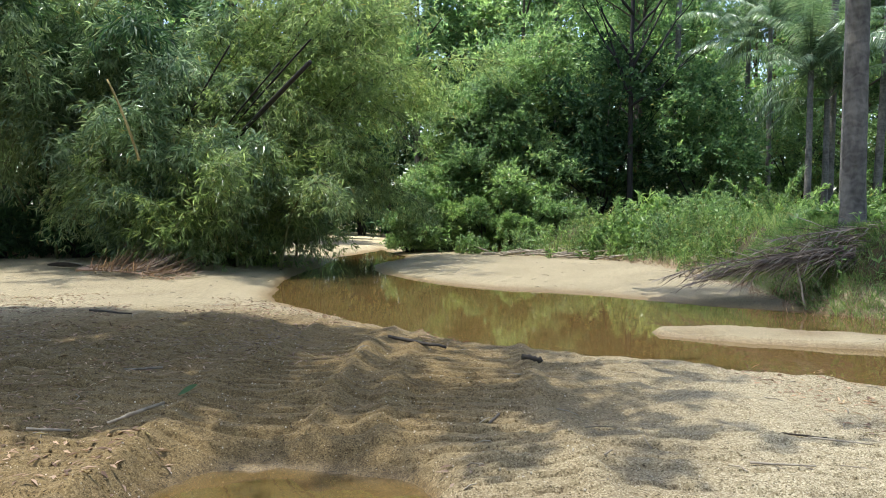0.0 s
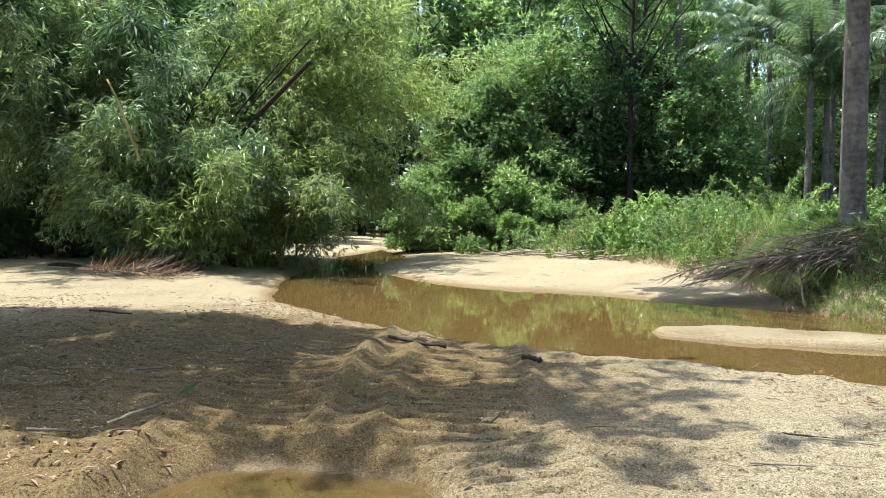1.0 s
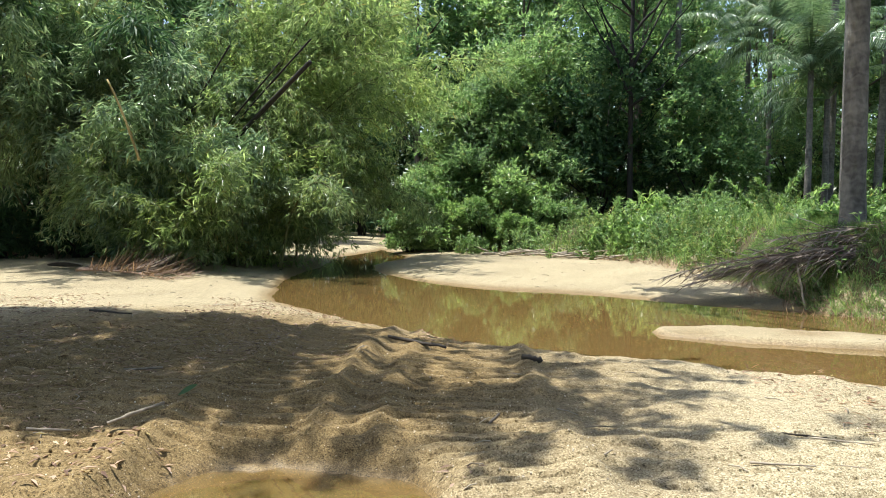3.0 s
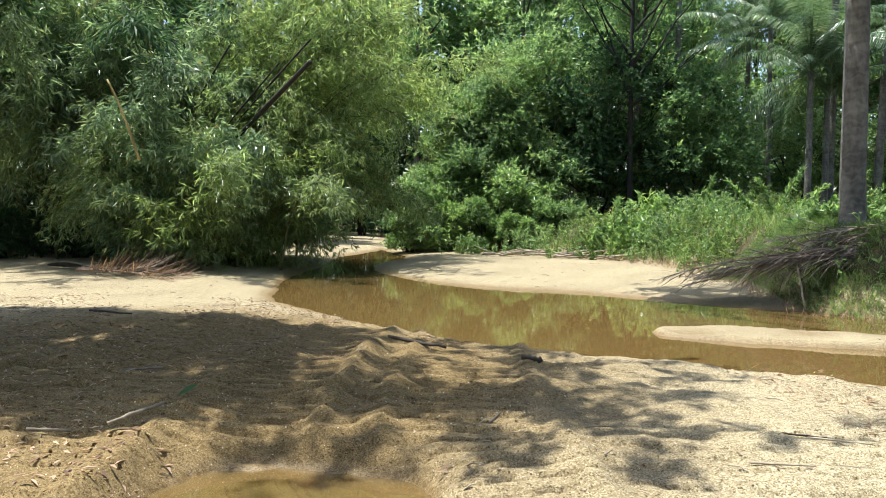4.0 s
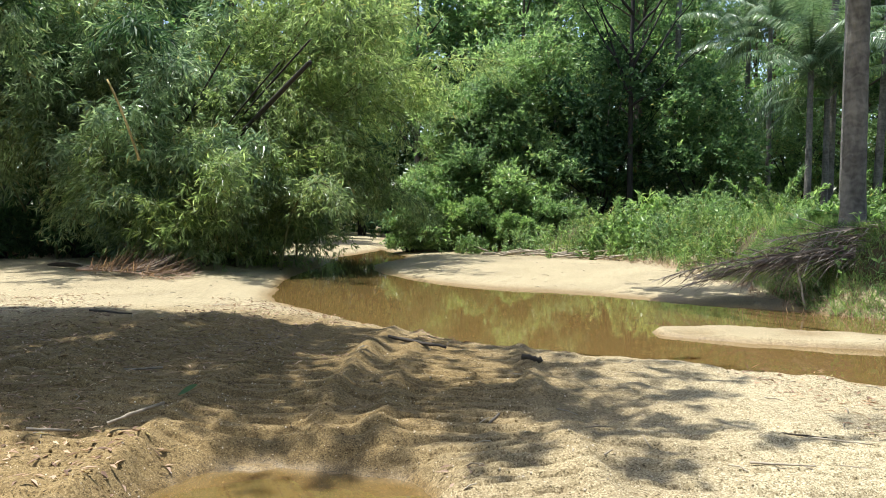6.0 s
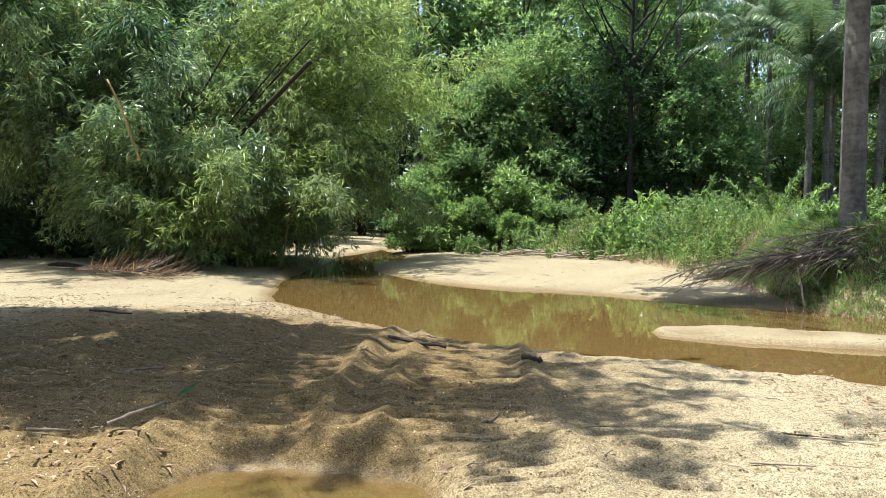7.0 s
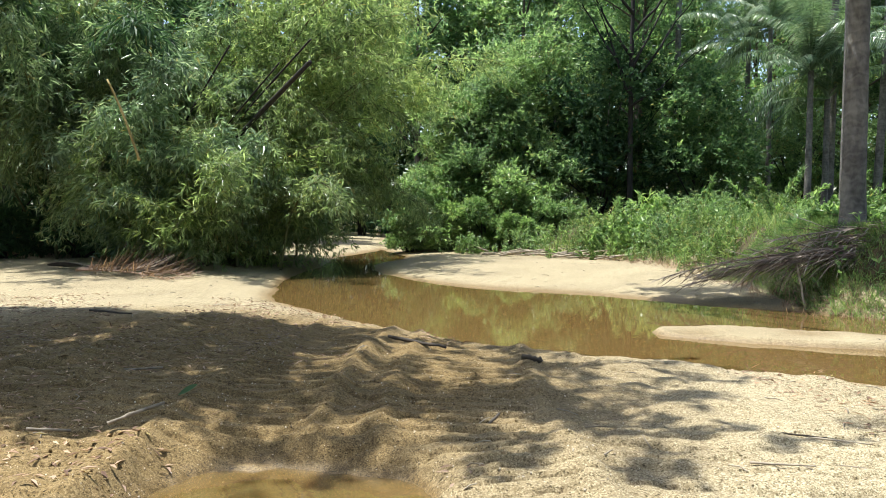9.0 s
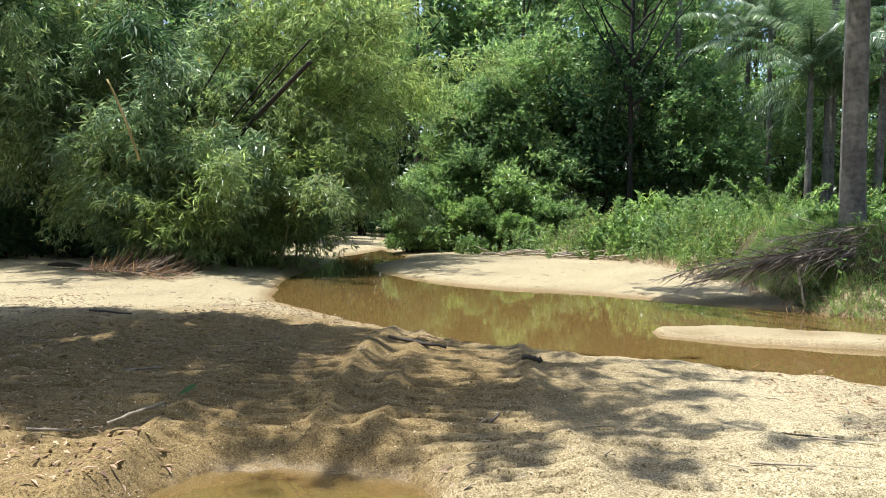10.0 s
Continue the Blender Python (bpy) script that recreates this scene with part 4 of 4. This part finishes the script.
# ---- fallen fronds, sticks and litter ----
def fallen_frond(x, y, z, turn, tilt, mesh, label):
    ob = thing("fallen_palm_frond", x, y, z, label, "palm frond", "fallen palm fronds")
    f = new("dry_frond", mesh)
    f.parent = ob
    ob.matrix_basis = pose(x, y, z, 0, tilt, turn)
    return ob


DEAD = [frond_mesh(131, 4.2, 14, 1.0, 84, M_DEADGREY, "dry_frond", 0.021, 1.1, 0.4, 0.08, 85, 1.4), frond_mesh(132, 3.6, 20, 0.95, 74, M_DEADGREY, "dry_frond", 0.02, 1.2, 0.45, 0.14, 82, 1.2),
        frond_mesh(133, 2.6, 14, 1.1, 60, M_DEAD, "dry_frond", 0.019, 0.5, 0.3, -0.22, 88, 1.2), frond_mesh(134, 2.4, 20, 1.0, 52, M_DEAD, "dry_frond", 0.018, 0.6, 0.35, -0.35, 86, 1.0)]
for k, (fx, fy, fz, turn, tilt) in enumerate(((8.5, 12.0, 0.98, 160, 10), (8.3, 12.4, 1.0, 168, 10), (9.0, 11.7, 1.0, 156, 8), (7.6, 12.6, 0.85, 163, 9), (8.9, 12.3, 0.9, 165, 7), (8.0, 12.0, 0.8, 156, 7), (9.6, 12.1, 1.05, 170, 5), (10.2, 12.0, 1.2, 166, 4), (10.0, 12.5, 1.25, 172, 3), (9.2, 12.7, 1.1, 175, 5))):
    fallen_frond(fx - 0.5, fy - 0.3, fz + 0.1, turn, tilt + 0.5, DEAD[k % 2], "grey dry coconut frond lying over the bank's edge")
for k, (fx, fy, turn, tilt) in enumerate(((-7.95, 16.7, -12, -1), (-8.0, 17.0, -3, 0), (-7.9, 16.5, -22, 0), (-8.1, 17.4, 8, -1))):
    fallen_frond(fx, fy, gz(fx, fy) + 0.1, turn, tilt, DEAD[2 + k % 2], "reddish-brown dry palm frond on the sand")


def stick(name, a, b, r, mat, label, seed, bend=0.05, sides=7, category="stick", knots=0.12):
    """A crooked piece of wood from a to b that lies on what is under it."""
    rng = np.random.default_rng(seed)
    a, b = np.array(a, float), np.array(b, float)
    t = np.linspace(0, 1, 9)[:, None]
    pts = a + (b - a) * t + np.cumsum(rng.normal(0, bend * np.linalg.norm(b - a) / 9, (9, 3)), 0) * [1, 1, 0.3]
    g = Geo()
    o = pts[0].copy()
    tube(g, pts - o, r * np.linspace(1, 0.65, 9) * (1 + rng.normal(0, knots, 9)), sides, 0.08, rng)
    ob = part(name, g, mat)
    ob.location = o
    return tagged(ob, label, category)


def lying(x, y, h):
    return (x, y, gz(x, y) + h)


stick("log", lying(-0.56, 8.0, 0.075), lying(0.03, 7.55, 0.07), 0.021, M_WETWOOD, "dark wet branch lying on sand at the water's edge", 141, 0.13, 9, "log")
stick("stick", lying(-2.05, 4.64, 0.05), lying(-1.78, 4.86, 0.05), 0.014, M_DRYWOOD, "broken pale stick lying on the sand", 142)
stick("stick", lying(4.75, 8.45, -0.02), (5.35, 8.9, 0.28), 0.012, M_DRYWOOD, "thin bleached stick poking out of the water", 143)
stick("branch", lying(3.6, 25.0, 0.05), lying(4.9, 24.4, 0.3), 0.04, M_DRYWOOD, "bleached dry branch on the sand", 144, category="branch")
stick("branch", lying(2.2, 26.3, 0.05), lying(4.1, 25.5, 0.1), 0.05, M_DRYWOOD, "pale driftwood branch at the bank's foot", 145, category="branch")
stick("branch", lying(5.7, 12.0, 0.0), (5.75, 12.4, 0.75), 0.02, M_DRYWOOD, "pale bent branch standing at the bank", 146, category="branch")
stick("branch", lying(1.6, 26.8, 0.1), (0.9, 27.5, 0.5), 0.03, M_DRYWOOD, "dry forked branch below the shrubs", 147, category="branch")
stick("bark_chunk", lying(0.70, 6.80, 0.03), lying(0.88, 6.72, 0.035), 0.026, M_WETWOOD, "dark brown chunk of bark on the sand", 201, 0.1, 7, "bark", 0.3)
stick("twig", lying(1.99, 4.62, 0.025), lying(2.27, 4.50, 0.02), 0.007, M_WETWOOD, "thin dark reddish twig on the sand", 202, 0.05, 5, "twig")
stick("twig", lying(2.13, 4.42, 0.02), lying(2.40, 4.24, 0.02), 0.006, M_DRYWOOD, "pale greenish grass stalk on the sand", 203, 0.03, 5, "twig")
stick("twig", lying(1.60, 3.95, 0.02), lying(1.90, 3.86, 0.02), 0.007, M_DRYWOOD, "dry pale stalk on the sand", 204, 0.03, 5, "twig")
stick("twig", lying(0.86, 4.02, 0.012), lying(0.92, 4.12, 0.03), 0.006, M_DRYWOOD, "small bleached twig on the sand", 205, 0.1, 5, "twig")
stick("stick", lying(0.29, 4.82, 0.02), lying(0.37, 5.08, 0.04), 0.012, M_BARK, "short brown stick lying on the sand", 206, 0.05, 6)
stick("stick", lying(-4.9, 10.6, 0.03), lying(-4.1, 10.0, 0.03), 0.018, M_WETWOOD, "dark branch lying across the sand", 207, 0.06, 6)
stick("stick", lying(-3.0, 6.3, 0.03), lying(-2.45, 6.6, 0.03), 0.014, M_DRYWOOD, "thin pale stick beside a wheel rut", 208, 0.05, 6)
stick("stick", lying(-2.5, 4.55, 0.03), lying(-2.28, 4.66, 0.03), 0.012, M_DRYWOOD, "small dry stick on the sand", 209, 0.06, 6)
stick("stick", lying(5.9, 10.9, 0.02), lying(6.5, 10.6, 0.1), 0.02, M_DRYWOOD, "weathered stick at the bank's foot", 210, 0.08, 6)


def green_leaf():
    """One fresh broad leaf, curled, on the sand."""
    g = Geo()
    u, v = np.meshgrid(np.linspace(0, 1, 9), np.linspace(-1, 1, 5))
    w = 0.034 * np.sin(np.pi * np.clip(u, 0.02, 0.98)) ** 0.7
    i, j = np.meshgrid(np.arange(4), np.arange(8), indexing="ij")
    g.add(np.stack([(u * 0.14).ravel(), (v * w).ravel(), (abs(v) * w * 0.7 + 0.05 * u * u).ravel()], 1), np.stack([i * 9 + j, i * 9 + j + 1, (i + 1) * 9 + j + 1, (i + 1) * 9 + j], -1))
    ob = tagged(part("fallen_leaf", g, M_SHADED_DARKLEAF), "fresh dark green leaf lying on the sand", "leaf")
    ob.matrix_basis = pose(-1.88, 5.4, gz(-1.88, 5.4) + 0.02, 20, -10, 15)


green_leaf()
rng_s = np.random.default_rng(171)
for k in range(26):
    sx = rng_s.uniform(1.2, 5.4)
    sy = 25.7 - (sx - 1.2) * 0.95 + rng_s.normal(0, 0.3)
    sa, sl = rng_s.uniform(-0.9, 0.9), rng_s.uniform(0.6, 1.7)
    ex, ey = sx + sl * math.cos(sa), sy + sl * math.sin(sa) * 0.5
    tagged(stick("branch", lying(sx, sy, 0.03 + 0.1 * rng_s.random()), lying(ex, ey, 0.05 + 0.25 * rng_s.random()), rng_s.uniform(0.016, 0.04), M_DRYWOOD, "bleached driftwood stick heaped below the bank", 400 + k, 0.06, 6, "branch"), group="driftwood heap")


def spathe():
    """The dark boat-shaped husk of a palm flower."""
    g = Geo()
    u, v = np.meshgrid(np.linspace(0, 1, 14), np.linspace(-1, 1, 9))
    w = 0.17 * np.sin(np.pi * (0.1 + 0.86 * u)) ** 0.8
    w = w * 0.6
    x, y, z = (u - 0.5) * 0.95, v * w, np.abs(v) ** 2 * w * 0.9 + 0.25 * u ** 2 * 0.3
    i, j = np.meshgrid(np.arange(8), np.arange(13), indexing="ij")
    faces = np.stack([i * 14 + j, i * 14 + j + 1, (i + 1) * 14 + j + 1, (i + 1) * 14 + j], -1)
    g.add(np.stack([x.ravel(), y.ravel(), (z - 0.02).ravel()], 1), faces)
    ob = tagged(part("palm_husk", g, M_WETWOOD), "black boat-shaped palm husk with a pale inside, on the sand", "husk")
    ob.matrix_basis = pose(-8.75, 17.7, gz(-8.75, 17.7) + 0.05, 12, 4, 165)
    inner = Geo()
    inner.add(np.stack([x.ravel(), (y * 0.94).ravel(), z.ravel()], 1), faces)
    part("inner_face", inner, M_DRYWOOD, ob, "bleached pale inside")


spathe()


def build_litter():
    """Dry leaves, bits of bark and twigs strewn on the sand."""
    rng = np.random.default_rng(151)
    g, t = Geo(), Geo()
    west = lambda p: smooth(0.3, -2.2, p[:, 0])
    p = scatter(rng, 19000, -9, 6, 3.6, 13, lambda p: (hgt(p) > 0.05) & (vnoise(p[:, 0], p[:, 1], 1.0, 61) > 0.5 - 0.8 * west(p)))
    p[:, 2] += 0.008
    d = rng.normal(0, 1, p.shape) * [1, 1, 0.12]
    fans(g, rng, p, d, 1, 0.085, 0.02, 0.1, 0.0, 0.2)
    p = scatter(rng, 1600, -9, -1.2, 4.9, 12.5, lambda p: (hgt(p) > 0.05) & (vnoise(p[:, 0], p[:, 1], 0.8, 62) > 0.35 - 0.6 * west(p)))
    p[:, 2] += 0.012
    fans(g, rng, p, rng.normal(0, 1, p.shape) * [1, 1, 0.06], 1, 0.17, 0.006, 0.1, 0.0, 0.2)
    p = scatter(rng, 420, -12, 6, 3.6, 20, lambda p: hgt(p) > 0.05)
    a = rng.uniform(0, 6.28, len(p))
    ends = p + np.stack([np.cos(a), np.sin(a), 0 * a], 1) * rng.uniform(0.04, 0.22, (len(p), 1))
    ends[:, 2] = hgt(ends) + 0.012
    for q, e in zip(p, ends):
        tube(t, np.stack([q + [0, 0, 0.008], (q + e) / 2 + [rng.normal(0, 0.015), 0, 0.012], e]), [0.0045, 0.004, 0.0025], 4)
    tagged(part("leaf_litter", g, M_DEAD, rounded=False), "small dry leaf bits strewn on the sand", "leaf litter", kind="stuff")
    tagged(part("twigs", t, M_DRYWOOD), "thin dry twigs scattered over the sand", "twigs", kind="stuff")


def crumbs(name, p, small, big, flat, mat, label, category, rng):
    """Many small uneven lumps at the places p, joined."""
    n = len(p)
    cube = np.array([(-1, -1, -1), (1, -1, -1), (1, 1, -1), (-1, 1, -1), (-0.7, -0.7, 1), (0.7, -0.7, 1), (0.7, 0.7, 1), (-0.7, 0.7, 1)]) * 0.5
    size = (small + (big - small) * rng.random((n, 1, 1)) ** 2.5) * rng.uniform(0.6, 1.2, (n, 1, 3)) * [1, 1, flat]
    a = rng.uniform(0, 6.28, n)
    v = cube[None] * size * (1 + rng.normal(0, 0.2, (n, 8, 3)))
    v = np.stack([v[:, :, 0] * np.cos(a)[:, None] - v[:, :, 1] * np.sin(a)[:, None], v[:, :, 0] * np.sin(a)[:, None] + v[:, :, 1] * np.cos(a)[:, None], v[:, :, 2]], -1)
    v += p[:, None]
    faces = np.array([(0, 3, 2, 1), (4, 5, 6, 7), (0, 1, 5, 4), (1, 2, 6, 5), (2, 3, 7, 6), (3, 0, 4, 7)])
    g = Geo()
    g.add(v, faces[None] + np.arange(n)[:, None, None] * 8)
    tagged(part(name, g, mat), label, category, kind="stuff")


def build_pebbles():
    """Coarse grains and clods of sand that lie loose on the near bank."""
    rng = np.random.default_rng(161)
    p = scatter(rng, 15000, -5.5, 5.5, 3.5, 9.5, lambda p: (hgt(p) > 0.02) & (rng.random(len(p)) < (4.2 / p[:, 1]) ** 1.2))
    crumbs("gravel", p, 0.004, 0.012, 1.0, M_PEBBLE, "loose coarse sand grains and small pebbles", "gravel", rng)
    p = scatter(rng, 30000, -5.5, 3.6, 3.6, 9.0, lambda p: (hgt(p) > 0.05) & (vnoise(p[:, 0], p[:, 1], 0.35, 64) > -0.2) & (rng.random(len(p)) < (4.6 / p[:, 1]) ** 1.1))
    crumbs("sand_clods", p, 0.006, 0.015, 0.8, M_GROUND, "crumbly clods of damp coarse sand", "sand", rng)


build_litter()
build_pebbles()


# ---- the thin cloud that drifts off the sun ----
def cloud_material():
    """Thin vapour: most light goes through, the less the nearer to the middle."""
    m, n, l, b, out = material("thin_cloud")
    n.remove(b)
    tc = n.new("ShaderNodeTexCoord")
    mp = put(n, l, "ShaderNodeMapping", [("Vector", tc.outputs["Generated"]), ("Location", (-1, -1, 0)), ("Scale", (2, 2, 0))])
    puff = put(n, l, "ShaderNodeTexNoise", [("Vector", tc.outputs["Object"]), ("Scale", 0.02), ("Detail", 3.0)])
    d = put(n, l, "ShaderNodeVectorMath", [(0, mp.outputs[0])], operation="LENGTH")
    d = put(n, l, "ShaderNodeMath", [(0, d.outputs["Value"]), (1, puff.outputs["Fac"])], operation="ADD")
    thick = put(n, l, "ShaderNodeMapRange", [("Value", d.outputs[0]), ("From Min", 1.4), ("From Max", 0.95), ("To Min", 0.0), ("To Max", 0.19)])
    tr = put(n, l, "ShaderNodeBsdfTransparent")
    df = put(n, l, "ShaderNodeBsdfTranslucent", [("Color", (0.9, 0.9, 0.9, 1))])
    ms = put(n, l, "ShaderNodeMixShader", [(0, thick.outputs[0]), (1, tr.outputs[0]), (2, df.outputs[0])])
    l.new(ms.outputs[0], out.inputs["Surface"])
    return m


def build_cloud(size=110.0, away=550.0):
    rng = np.random.default_rng(181)
    m = cloud_material()
    top = thing("cloud", *(TO_SUN * away), "thin white cloud drifting off the sun", "cloud", kind="structure")
    for k in range(3):
        u, v = np.meshgrid(np.linspace(0, 2 * math.pi, 49), np.linspace(0, math.pi, 25))
        lump = 1 + 0.05 * np.sin(5 * u + k) * np.sin(v) + 0.04 * np.sin(9 * u + 2 * k) * np.sin(3 * v)
        p = np.stack([np.cos(u) * np.sin(v) * 1.3, np.sin(u) * np.sin(v), 0.14 * np.cos(v)], -1) * lump[..., None] * size
        i, j = np.meshgrid(np.arange(24), np.arange(48), indexing="ij")
        g = Geo()
        g.add(p, np.stack([i * 49 + j, (i + 1) * 49 + j, (i + 1) * 49 + j + 1, i * 49 + j + 1], -1))
        puff = part("puff", g, m, top)
        puff.location = (rng.uniform(-12, 12), rng.uniform(-8, 8), 40 * k)
    return top


CLOUD = build_cloud()


# ---- what moves: leaves in a light breeze, and the slow drift of the water ----
def motions():
    for ob, rest, amount, period, phase in MOVING:
        rows = []
        for k in range(21):
            t = k * 0.5
            a = amount * (0.6 * math.sin(2 * math.pi * t / period + phase) + 0.35 * math.sin(2 * math.pi * t / (period * 0.43) + 2 * phase)) + amount * 0.06 * (t - 5)
            b = amount * 0.7 * math.sin(2 * math.pi * t / (period * 1.3) + phase + 1)
            rows.append((t, rest @ pose(0, 0, 0, b, a, 0)))
        walk(ob, rows)
    rest = Matrix.Translation(CLOUD.location)
    walk(CLOUD, [(t, Matrix.Translation((0, 8 - 55 - 27 * t, 0)) @ rest) for t in (0.0, 2.5, 5.0, 7.5, 10.0)])
    walk(WATER, [(0.0, pose(0, 0, 0)), (5.0, pose(0.25, -0.2, 0)), (10.0, pose(0.5, -0.4, 0))])


motions()
